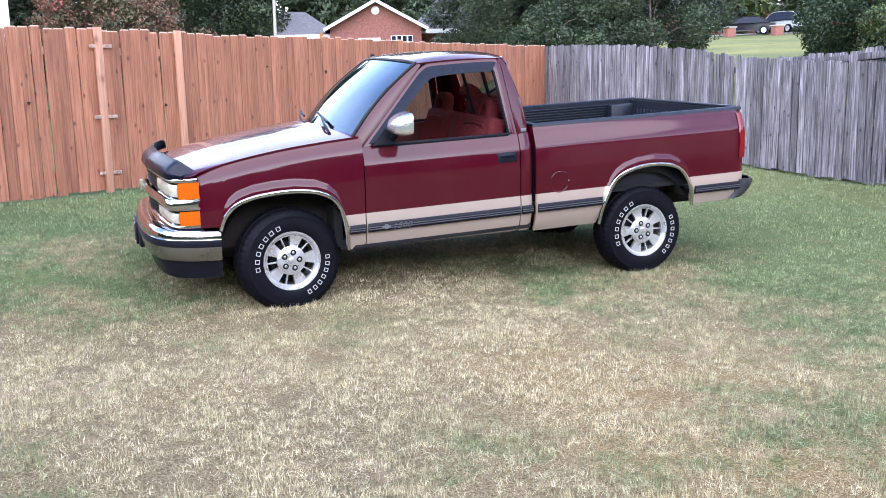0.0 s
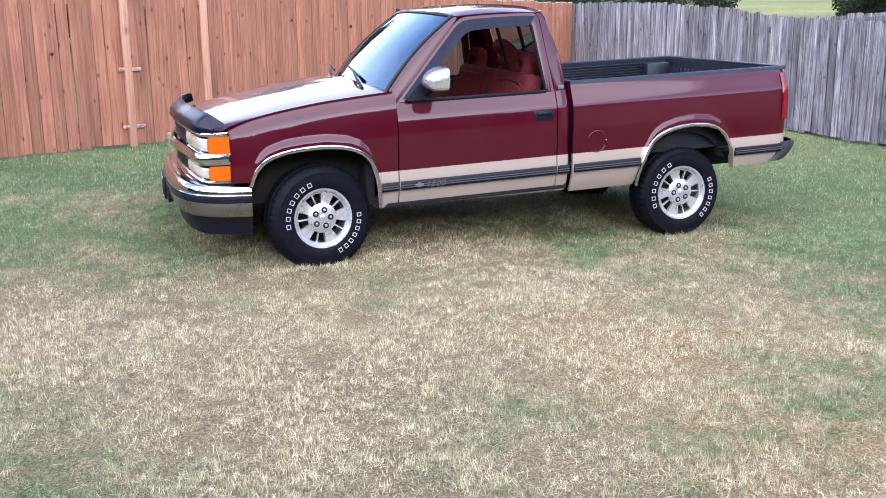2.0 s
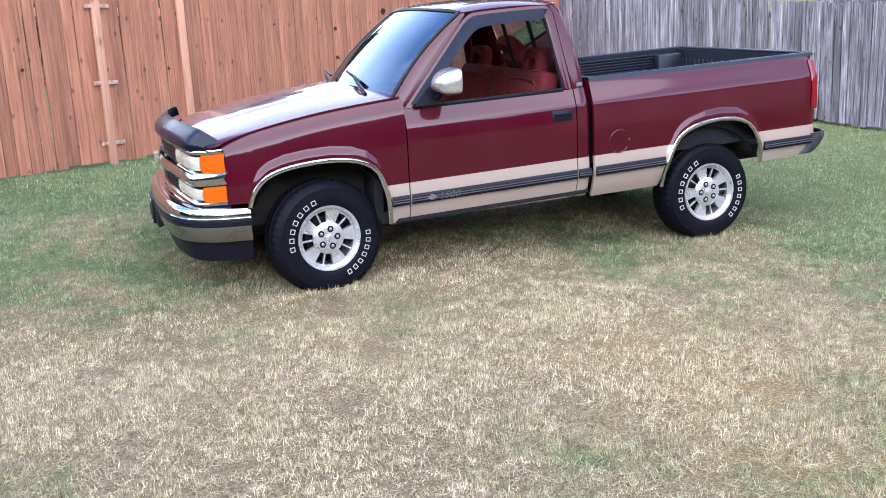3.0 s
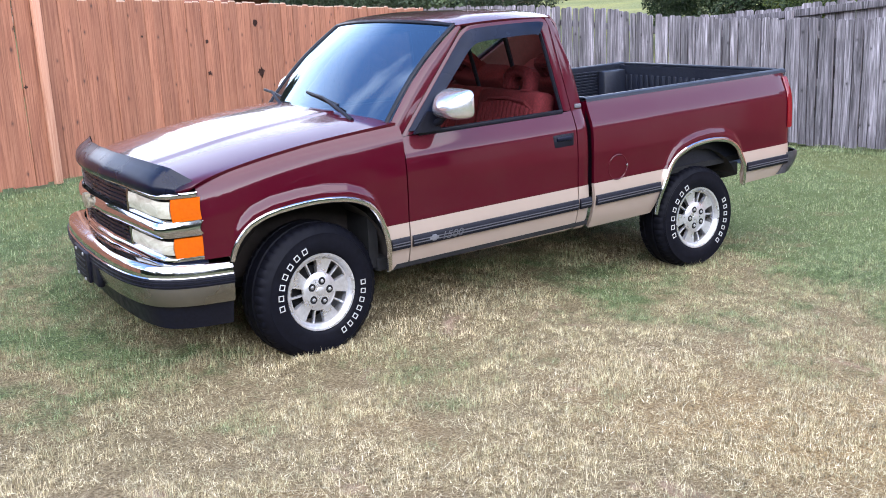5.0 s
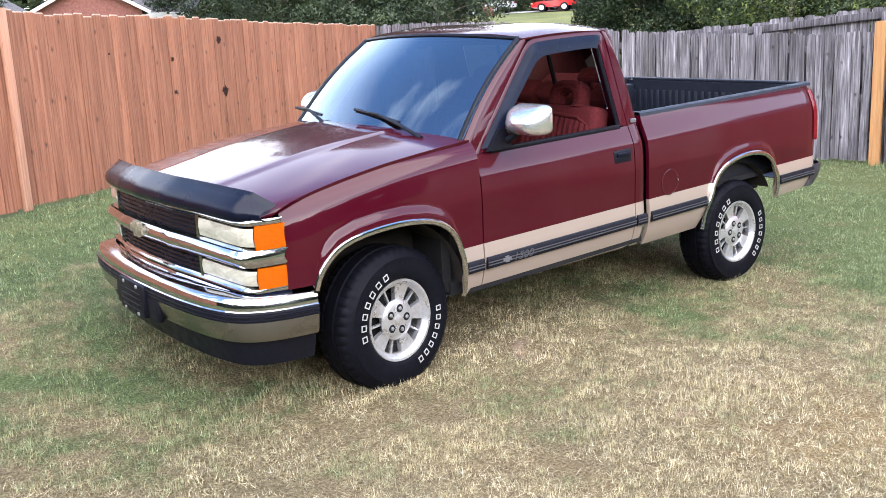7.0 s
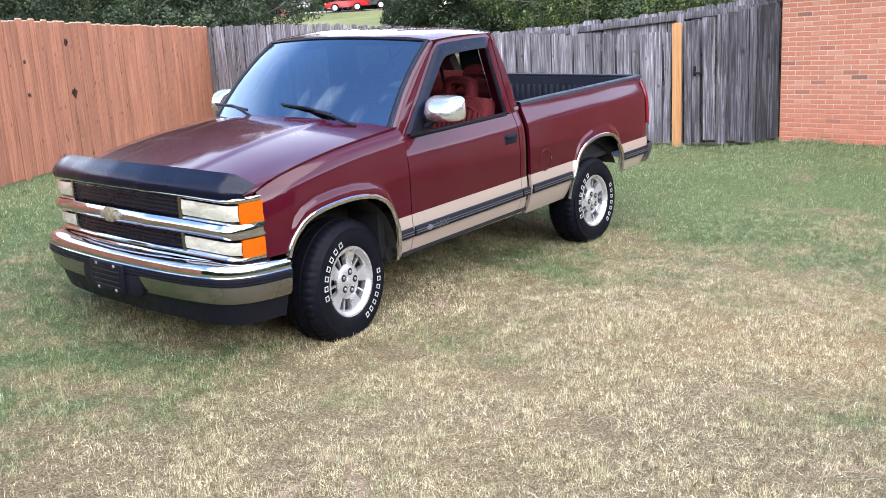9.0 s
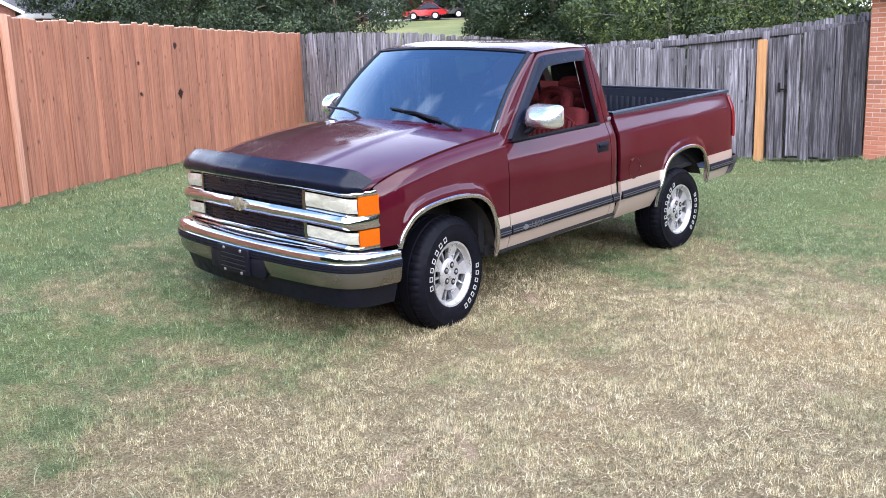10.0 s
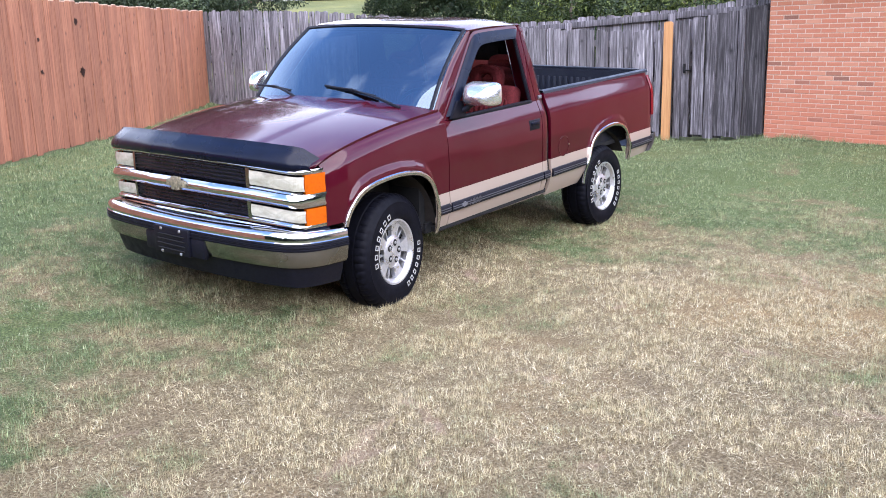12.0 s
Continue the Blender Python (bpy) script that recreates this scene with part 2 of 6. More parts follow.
def ground_mat():
    m = Mat("lawn_ground", (0.2, 0.17, 0.1), 0.95, 0, 0.2)
    thin, g, v = lawn_colour(m)
    k = m.ramp(g, (0.0, 0.0), (0.45, 1.0))
    fine = m.noise(v, 75.0, 6, 0.72)
    straw = m.ramp(fine, (0.30, (0.055, 0.040, 0.024)), (0.5, (0.20, 0.148, 0.082)), (0.72, (0.46, 0.385, 0.24)))
    green = m.ramp(fine, (0.30, (0.026, 0.036, 0.016)), (0.5, (0.085, 0.118, 0.046)), (0.72, (0.24, 0.29, 0.125)))
    green = m.mix(m.math("MULTIPLY", thin, 0.5), green, m.ramp(fine, (0.30, (0.05, 0.06, 0.024)), (0.5, (0.15, 0.185, 0.072)), (0.72, (0.34, 0.38, 0.18))))
    bare = m.ramp(m.noise(v, 1.9, 4, 0.6, 0.8), (0.63, 0.0), (0.73, 0.8))
    col = m.mix(k, m.mix(bare, straw, m.ramp(fine, (0.3, (0.26, 0.16, 0.115)), (0.7, (0.46, 0.32, 0.25)))), green)
    col = m.mix(m.ramp(g, (0.8, 0.0), (1.0, 0.85)), col, m.ramp(fine, (0.3, (0.12, 0.13, 0.05)), (0.7, (0.20, 0.205, 0.09))))
    # worn and lush stretches of the far slopes
    far = m.ramp(m.noise(v, 0.16, 6, 0.65, 0.5), (0.36, (0.72, 0.76, 0.70)), (0.52, (1, 1, 1)), (0.68, (1.45, 1.28, 1.05)))
    m.set("Base Color", m.mix(1.0, col, far, "MULTIPLY"))
    m.bump(fine, 0.9, 0.03)
    return m.m


def blade_mat():
    m = Mat("grass_blades", (0.2, 0.2, 0.1), 0.6, 0, 0.3)
    thin, g, v = lawn_colour(m)
    isl = m.n.new("ShaderNodeNewGeometry").outputs["Random Per Island"]
    k = m.ramp(m.math("ADD", g, m.math("MULTIPLY", m.math("SUBTRACT", isl, 0.5), 0.85)), (-0.0, 0.0), (0.40, 1.0))
    straw = m.ramp(isl, (0.0, (0.13, 0.095, 0.050)), (0.35, (0.31, 0.258, 0.142)), (0.75, (0.56, 0.465, 0.285)), (1.0, (0.88, 0.80, 0.57)))
    green = m.ramp(isl, (0.0, (0.038, 0.060, 0.025)), (0.5, (0.108, 0.164, 0.068)), (0.85, (0.205, 0.262, 0.122)), (1.0, (0.44, 0.46, 0.28)))
    green = m.mix(m.math("MULTIPLY", thin, 0.55), green, m.ramp(isl, (0.0, (0.07, 0.09, 0.035)), (0.5, (0.19, 0.245, 0.10)), (1.0, (0.50, 0.53, 0.31))))
    # shadows among the tufts, painted into the blade colour as mottling
    tuft_shade = m.ramp(m.noise(v, 17.0, 5, 0.7), (0.36, 0.42), (0.5, 1.05), (0.64, 1.55))
    bare = m.ramp(m.noise(v, 1.9, 4, 0.6, 0.8), (0.63, 0.0), (0.73, 0.45))
    col = m.mix(k, m.mix(bare, straw, (0.50, 0.36, 0.28)), green)
    m.set("Base Color", m.mix(1.0, col, tuft_shade, "MULTIPLY"))
    return m.m


def leaf_mat(name, dark, mid, light):
    m = Mat(name, mid, 0.55, 0, 0.35)
    isl = m.n.new("ShaderNodeNewGeometry").outputs["Random Per Island"]
    mass = m.noise(m.coords(), 0.9, 4, 0.6, 0.4)  # lighter and darker clumps
    leaf = m.math("ADD", m.math("MULTIPLY", isl, 0.42), m.math("MULTIPLY", m.math("SUBTRACT", mass, 0.32), 1.55))
    m.set("Base Color", m.ramp(leaf, (0.08, dark), (0.52, mid), (0.95, light)))
    return m.m


def bark_mat():
    m = Mat("bark", (0.12, 0.09, 0.07), 0.95)
    f = m.noise(m.coords((1, 1, 0.2)), 14.0, 6, 0.65)
    m.set("Base Color", m.ramp(f, (0.3, (0.05, 0.04, 0.032)), (0.7, (0.19, 0.15, 0.12))))
    return m.bump(f, 0.7, 0.03).m


def clay(m, col, strength):
    """Red clay splashed up the foot of the wall by rain."""
    geo = m.n.new("ShaderNodeNewGeometry").outputs["Position"]
    z = m.node("ShaderNodeSeparateXYZ", Vector=geo).outputs[2]
    edge = m.math("SUBTRACT", z, m.math("MULTIPLY", m.noise(geo, 1.3, 5, 0.6, 0.4), 0.9))
    return m.mix(m.ramp(m.math("ADD", edge, 0.3), (0.05, strength), (0.75, 0.0)), col, (0.56, 0.19, 0.105))


def brick_mat(name, a, b, c):
    m = Mat(name, b, 0.9)
    sh, rnd = m.random()
    tone = m.ramp(rnd, (0.0, a), (0.10, b), (0.7, b), (1.0, c))
    f = m.noise(m.coords(shift=sh), 55.0, 6, 0.65)
    col = m.mix(m.ramp(f, (0.3, 0.0), (0.8, 0.35)), tone, (0.52, 0.29, 0.19))
    m.set("Base Color", clay(m, col, 0.75))
    return m.bump(f, 0.4, 0.004).m


def mortar_mat():
    m = Mat("mortar", (0.55, 0.40, 0.31), 0.95)
    f = m.noise(m.coords(), 60.0, 5)
    m.set("Base Color", clay(m, m.ramp(f, (0.3, (0.44, 0.31, 0.24)), (0.7, (0.68, 0.50, 0.40))), 0.8))
    return m.bump(f, 0.3, 0.004).m


GROUND_MAT, BLADE_MAT, BARK = ground_mat(), blade_mat(), bark_mat()
LEAF_DARK = leaf_mat("dark_leaves", (0.006, 0.013, 0.006), (0.024, 0.040, 0.018), (0.080, 0.11, 0.050))
LEAF_GLOSS = leaf_mat("broad_leaves", (0.006, 0.015, 0.007), (0.025, 0.046, 0.020), (0.09, 0.125, 0.058))
LEAF_LIGHT = leaf_mat("light_leaves", (0.007, 0.015, 0.005), (0.030, 0.052, 0.014), (0.24, 0.29, 0.075))
LEAF_PINK = leaf_mat("flowering_leaves", (0.04, 0.05, 0.02), (0.10, 0.075, 0.04), (0.36, 0.09, 0.09))
BRICK = brick_mat("red_brick", (0.17, 0.07, 0.05), (0.48, 0.158, 0.086), (0.56, 0.24, 0.145))
FAR_BRICK = plain("far_brick", (0.24, 0.095, 0.075), 0.9, 0, 0.3, 9, 0.2)
MORTAR = mortar_mat()
WHITE = plain("white_paint", (0.78, 0.78, 0.76), 0.5, 0, 0.06, 6)
SHINGLE = plain("roof_shingle", (0.115, 0.108, 0.112), 0.9, 0, 0.35, 9, 0.4)
CONCRETE = plain("pale_concrete", (0.42, 0.41, 0.38), 0.9, 0, 0.15, 3, 0.2)
STEEL = plain("galvanised_steel", (0.42, 0.42, 0.42), 0.45, 0.8, 0.3, 25)
POLE_WOOD = plain("pole_wood", (0.42, 0.38, 0.33), 0.8, 0, 0.2, 4)

# ---------------------------------------------------------------- mesh tools


def link(name, bm, material, parent=None, label="", smooth=40):
    me = bpy.data.meshes.new(name)
    bm.normal_update()
    bm.to_mesh(me)
    bm.free()
    for m in material if isinstance(material, (list, tuple)) else [material]:
        me.materials.append(m)
    if smooth:
        me.shade_smooth()
        me.set_sharp_from_angle(angle=radians(smooth))
    ob = new(name, me)
    if parent:
        ob.parent = parent
    return tagged(ob, label)


def part(name, bm, material, parent, label="", smooth=40):
    return link(name, bm, material, parent, label, smooth)


def raw(name, verts, faces, material, parent=None, smooth=False):
    """A mesh from arrays: verts (n, 3) and faces (m, k)."""
    me = bpy.data.meshes.new(name)
    verts, faces = np.asarray(verts, np.float32), np.asarray(faces, np.int32)
    k = faces.shape[1]
    me.vertices.add(len(verts)), me.loops.add(faces.size), me.polygons.add(len(faces))
    me.vertices.foreach_set("co", verts.ravel())
    me.loops.foreach_set("vertex_index", faces.ravel())
    me.polygons.foreach_set("loop_start", np.arange(0, faces.size, k, dtype=np.int32))
    if smooth:
        me.polygons.foreach_set("use_smooth", np.ones(len(faces), bool))
    me.update(calc_edges=True)
    me.materials.append(material)
    ob = new(name, me)
    if parent:
        ob.parent = parent
    return ob


def thing(name, place, label, category, group="", kind=""):
    e = new(name)
    e.empty_display_size = 0.1
    e.matrix_basis = place if isinstance(place, Matrix) else Matrix.Translation(place)
    return tagged(e, label, category, group, kind)


def box(x0, x1, y0, y1, z0, z1, bev=0.0, bm=None, seg=2):
    own = bmesh.new()
    bmesh.ops.create_cube(own, size=1.0)
    for v in own.verts:
        v.co = Vector(((x0 + x1) / 2 + v.co.x * (x1 - x0), (y0 + y1) / 2 + v.co.y * (y1 - y0), (z0 + z1) / 2 + v.co.z * (z1 - z0)))
    if bev:
        bmesh.ops.bevel(own, geom=own.edges[:], offset=bev, segments=seg, affect="EDGES", profile=0.5)
    return join(bm, own)


def join(bm, own, m=None):
    if m is not None:
        bmesh.ops.transform(own, matrix=m, verts=own.verts[:])
    if bm is None:
        return own
    me = bpy.data.meshes.new("tmp")
    own.to_mesh(me)
    own.free()
    bm.from_mesh(me)
    bpy.data.meshes.remove(me)
    return bm


def grid(rows, bm=None, close_u=False, close_v=False, mat=0, flip=False):
    """Quads over a table of points."""
    bm = bm or bmesh.new()
    vs = [[bm.verts.new(p) for p in r] for r in rows]
    nu, nv = len(vs), len(vs[0])
    for i in range(nu if close_u else nu - 1):
        for j in range(nv if close_v else nv - 1):
            q = [vs[i][j], vs[(i + 1) % nu][j], vs[(i + 1) % nu][(j + 1) % nv], vs[i][(j + 1) % nv]]
            try:
                f = bm.faces.new(q[::-1] if flip else q)
                f.material_index = mat
            except ValueError:
                pass
    return bm


def thick(bm, t):
    """Gives a sheet a thickness t against its normals."""
    bmesh.ops.remove_doubles(bm, verts=bm.verts[:], dist=0.0004)
    bm.normal_update()
    bmesh.ops.solidify(bm, geom=bm.faces[:], thickness=t)
    return bm


def lathe(profile, n=48, bm=None, axis="y"):
    """Profile of (radius, along) spun about an axis through the origin."""
    rows = []
    for i in range(n):
        a = 2 * math.pi * i / n
        c, s = math.cos(a), math.sin(a)
        rows.append([(r * c, h, r * s) if axis == "y" else (r * c, r * s, h) if axis == "z" else (h, r * c, r * s) for r, h in profile])
    return grid(rows, bm, close_u=True)


def tube(path, r, n=10, bm=None, cap=True, r_end=None):
    bm = bm or bmesh.new()
    pts = [Vector(p) for p in path]
    rows = []
    for i, p in enumerate(pts):
        d = (pts[min(i + 1, len(pts) - 1)] - pts[max(i - 1, 0)]).normalized()
        ref = Vector((0, 0, 1)) if abs(d.z) < 0.9 else Vector((1, 0, 0))
        a = d.cross(ref).normalized()
        b = d.cross(a)
        rr = r if r_end is None else r + (r_end - r) * i / (len(pts) - 1)
        rows.append([p + rr * (math.cos(2 * math.pi * k / n) * a + math.sin(2 * math.pi * k / n) * b) for k in range(n)])
    grid(rows, bm, close_v=True)
    if cap:
        bm.verts.ensure_lookup_table()
        for sl in (bm.verts[-n:], bm.verts[-n * len(rows) : len(bm.verts) - n * (len(rows) - 1)]):
            try:
                bm.faces.new(sl)
            except ValueError:
                pass
    return bm


def mirror_y(bm):
    bmesh.ops.scale(bm, vec=(1, -1, 1), verts=bm.verts[:])
    bmesh.ops.reverse_faces(bm, faces=bm.faces[:])
    return bm


def smooth_table(table, blur):
    """A table of (x, y) as a curve without corners."""
    xs, ys = [p[0] for p in table], [p[1] for p in table]
    fine = np.linspace(xs[0] - 4 * blur, xs[-1] + 4 * blur, 400)
    step = fine[1] - fine[0]
    def ext(v):
        a, b = (ys[1] - ys[0]) / (xs[1] - xs[0]), (ys[-1] - ys[-2]) / (xs[-1] - xs[-2])
        return np.where(v < xs[0], ys[0] + a * (v - xs[0]), np.where(v > xs[-1], ys[-1] + b * (v - xs[-1]), np.interp(v, xs, ys)))
    k = np.arange(-int(3 * blur / step), int(3 * blur / step) + 1) * step
    w = np.exp(-0.5 * (k / blur) ** 2)
    out = sum(wi * ext(fine + ki) for ki, wi in zip(k, w)) / w.sum()
    return lambda x: float(np.interp(x, fine, out))


def lerp_table(table):
    xs, ys = [p[0] for p in table], [p[1] for p in table]
    return lambda x: float(np.interp(x, xs, ys))


# ---------------------------------------------------------------- ground
RED_A, RED_D = Vector((7.014, 10.394)), Vector((-0.8564, -0.5163))  # corner of the two fences, direction along the red one
GREY_D = (Vector((8.151, 1.631)) - RED_A).normalized()


def smooth01(t):
    t = np.clip(t, 0, 1)
    return t * t * (3 - 2 * t)


def height(x, y):
    x, y = np.asarray(x, float), np.asarray(y, float)
    d = -((x - RED_A.x) * RED_D.y - (y - RED_A.y) * RED_D.x)
    red = 0.385 * smooth01(1 - np.maximum(d, 0) / 7.6)
    grey = 0.20 * smooth01((x - 4.0) / 4.0)
    r = np.hypot(x - 2, y - 1)
    front = smooth01((y + x * 0.35 + 2) / 8)
    far = 0.068 * np.clip(r - 12, 0, 66) * front
    wall = 0.13 * smooth01((x - 5.2) / 2.6) * smooth01((1.2 - y) / 1.6) * smooth01((9 - np.abs(y)) / 4)
    swell = (0.018 + 0.032 * np.clip(x / 3.0, 0, 1.2)) * np.exp(-(((y - 1.0) / 2.1) ** 2)) * smooth01((x + 2.5) / 2.0) * smooth01((7.5 - x) / 3.0)
    return red * smooth01((y + 1) / 3) + grey + wall + far + swell


def lawn(x, y):
    """The lawn's own height, with its shallow humps."""
    x, y = np.asarray(x, float), np.asarray(y, float)
    near = np.exp(-((x - 1) ** 2 + (y + 1) ** 2) / 90)
    return height(x, y) + near * 0.012 * (np.sin(x * 2.3 + y * 1.1) + np.sin(y * 2.9 - x * 0.7)) - 0.012


def build_ground():
    a = np.concatenate([-np.geomspace(14, 900, 26)[::-1], np.arange(-13.5, 13.6, 0.3), np.geomspace(14, 900, 40)])
    xs, ys = a + 1.5, a + 1.0
    X, Y = np.meshgrid(xs, ys, indexing="ij")
    Z = lawn(X, Y)
    n, m = X.shape
    idx = np.arange(n * m).reshape(n, m)
    F = np.stack([idx[:-1, :-1], idx[1:, :-1], idx[1:, 1:], idx[:-1, 1:]], -1).reshape(-1, 4)
    ob = raw("ground", np.stack([X, Y, Z], -1).reshape(-1, 3), F, GROUND_MAT, smooth=True)
    tagged(ob, "patchy mown lawn of straw and green grass", "ground", kind="structure")


build_ground()


def build_grass():
    """Single blades, thick where the camera passes."""
    rng = np.random.default_rng(5)
    zones = [(-3.4, 4.6, -4.3, -0.4, 23000, 0.0026, 0.030), (-4.6, 3.0, -0.4, 3.6, 15000, 0.0030, 0.032), (-6.5, 8.2, 3.6, 9.5, 4000, 0.0052, 0.04), (4.6, 9.0, -4.6, -0.4, 7500, 0.0038, 0.03), (3.0, 8.2, -0.4, 3.6, 7500, 0.0038, 0.03)]
    tuft = rng.uniform(0, 1, (512, 512))

    def tufts(x, y, cell):
        """Soft random values over the lawn, one lump to a cell."""
        u, v = x / cell + 4000, y / cell + 4000
        i, j = u.astype(int), v.astype(int)
        fu, fv = smooth01(u - i), smooth01(v - j)
        g = lambda a, b: tuft[a % 512, b % 512]
        return (g(i, j) * (1 - fu) + g(i + 1, j) * fu) * (1 - fv) + (g(i, j + 1) * (1 - fu) + g(i + 1, j + 1) * fu) * fv

    waves = [(rng.uniform(3, 14), rng.uniform(0, 6.3), rng.uniform(0, 6.3)) for _ in range(14)]
    V, N = [], 0
    for x0, x1, y0, y1, dens, wid, tall in zones:
        n = int((x1 - x0) * (y1 - y0) * dens)
        x, y = rng.uniform(x0, x1, n), rng.uniform(y0, y1, n)
        side = (x - RED_A.x) * RED_D.y - (y - RED_A.y) * RED_D.x
        keep = (side < -0.02) & (x < 8.1) & (x + y > -5.0)
        clump = sum(np.sin(k * (x * np.cos(a) + y * np.sin(a)) + p) for k, a, p in waves) / 4.5
        lump = 0.62 * tufts(x, y, 0.075) + 0.38 * tufts(y + 31.7, x - 12.3, 0.19)
        keep &= rng.uniform(-1.3, 0.9, n) < clump * 0.6 + 0.3 + 3.4 * (lump - 0.5)
        x, y, lump = x[keep], y[keep], lump[keep]
        n = len(x)
        z = lawn(x, y) - 0.003
        h = tall * rng.uniform(0.3, 1.2, n) * (1 + 0.2 * clump[keep]) * (0.35 + 1.45 * lump)
        a, b = rng.uniform(0, 2 * np.pi, n), rng.uniform(0, 2 * np.pi, n)
        flat = rng.uniform(0, 1, n) < 0.4  # cut straw lying in the sward
        lean = np.where(flat, rng.uniform(0.8, 1.6, n), rng.uniform(0.1, 0.7, n)) * tall
        h = np.where(flat, rng.uniform(0.1, 0.5, n) * tall, h)
        z = np.where(flat, z + rng.uniform(0, 0.5, n) * tall, z)
        w = wid * rng.uniform(0.6, 1.3, n)
        wx, wy = np.cos(a) * w / 2, np.sin(a) * w / 2
        p0 = np.stack([x - wx, y - wy, z], -1)
        p1 = np.stack([x + wx, y + wy, z], -1)
        p2 = np.stack([x + np.cos(b) * lean, y + np.sin(b) * lean, z + h], -1)
        V.append(np.stack([p0, p1, p2], 1).reshape(-1, 3))
        N += n
    # uncut tufts along the fences, the wall and round the tyres
    wall0, wall1 = Vector((8.02, 0.2)), Vector((7.2, -3.5))
    grey1 = Vector((8.0, 1.65))
    edges = [(RED_A, RED_A + RED_D * 15.5, (RED_D.y, -RED_D.x), 9000, 0.10, 0.004), (RED_A, grey1, (-0.99, -0.13), 7000, 0.09, 0.004), (grey1, wall0, (-1.0, 0.0), 1600, 0.10, 0.004), (wall0, wall1, (-0.97, 0.21), 3600, 0.10, 0.004)]
    edges += [(Vector((x - 0.17, 0.0)), Vector((x + 0.17, 0.0)), (0.0, -1.0), 420, 0.055, 0.003) for x in (0.0, 2.989)]
    for a, b, side, n, tall, wid in edges:
        u, off = rng.uniform(0, 1, n), rng.exponential(0.05, n)
        clump = 0.55 + 0.45 * np.sin(u * 61 + np.sin(u * 23) * 3)
        sgn = 1 if (Vector(side) @ (Vector((1.0, -1.0)) - a)) > 0 else -1
        x, y = a.x + (b.x - a.x) * u + sgn * side[0] * off, a.y + (b.y - a.y) * u + sgn * side[1] * off
        z, h = lawn(x, y) - 0.004, tall * rng.uniform(0.3, 1.2, n) * clump
        t, q, w = rng.uniform(0, 6.28, n), rng.uniform(0, 6.28, n), wid * rng.uniform(0.7, 1.4, n)
        p0 = np.stack([x - np.cos(t) * w / 2, y - np.sin(t) * w / 2, z], -1)
        p1 = np.stack([x + np.cos(t) * w / 2, y + np.sin(t) * w / 2, z], -1)
        p2 = np.stack([x + np.cos(q) * h * 0.4, y + np.sin(q) * h * 0.4, z + h], -1)
        V.append(np.stack([p0, p1, p2], 1).reshape(-1, 3))
        N += n
    ob = raw("grass", np.concatenate(V), np.arange(N * 3).reshape(N, 3), BLADE_MAT)
    tagged(ob, "short dry lawn grass, straw and green blades", "grass", kind="stuff")


build_grass()


def build_straw():
    """Long pale stalks lying loose on the sward."""
    rng = np.random.default_rng(17)
    x0, x1, y0, y1, dens = -1.6, 3.6, -4.3, -0.9, 220
    n = int((x1 - x0) * (y1 - y0) * dens)
    x, y = rng.uniform(x0, x1, n), rng.uniform(y0, y1, n)
    a, bend = rng.uniform(0, 2 * np.pi, n), rng.uniform(-0.7, 0.7, n)
    ln, w = rng.uniform(0.03, 0.085, n), rng.uniform(0.0012, 0.0022, n)
    z = lawn(x, y) + rng.uniform(0.008, 0.024, n)
    rise = rng.uniform(-0.004, 0.022, n)
    V = []
    for s, ww in ((0.0, 0.6), (0.5, 1.0), (1.0, 0.2)):
        px = x + ln * s * np.cos(a + bend * s)
        py = y + ln * s * np.sin(a + bend * s)
        nx, ny = -np.sin(a + bend * s) * w * ww / 2, np.cos(a + bend * s) * w * ww / 2
        pz = z + rise * s * (2 - s)
        V += [np.stack([px - nx, py - ny, pz], -1), np.stack([px + nx, py + ny, pz], -1)]
    V = np.stack(V, 1).reshape(-1, 3)
    b = np.arange(n)[:, None] * 6
    F = np.concatenate([b + [0, 1, 3, 2], b + [2, 3, 5, 4]])
    m = Mat("straw_stalks", (0.6, 0.5, 0.34), 0.6, 0, 0.3)
    isl = m.n.new("ShaderNodeNewGeometry").outputs["Random Per Island"]
    m.set("Base Color", m.ramp(isl, (0.0, (0.34, 0.27, 0.155)), (0.6, (0.52, 0.43, 0.275)), (1.0, (0.72, 0.64, 0.46))))
    ob = raw("straw", V, F, m.m)
    tagged(ob, "loose pale straw stalks lying on the lawn", "straw", kind="stuff")


build_straw()

# ---------------------------------------------------------------- pickup truck
CENTRE_Y = 0.945
LEAN_Y = 0.032  # the lawn rises towards the fence
PITCH = Matrix(((1, 0, 0, 0), (0, 1.0156, 0, 0), (0.043, LEAN_Y, 1, LEAN_Y * 0.93), (0, 0, 0, 1)))  # the body stands a little higher at the back
truck = thing("pickup_truck", (0, CENTRE_Y, 0), "maroon and tan regular cab pickup truck parked on the lawn", "truck")


def tp(name, bm, material, parent=None, label="", smooth=40):
    bmesh.ops.transform(bm, matrix=PITCH, verts=bm.verts[:])
    bm.normal_update()
    bmesh.ops.recalc_face_normals(bm, faces=bm.faces[:])
    return part(name, bm, material, parent or truck, label, smooth)


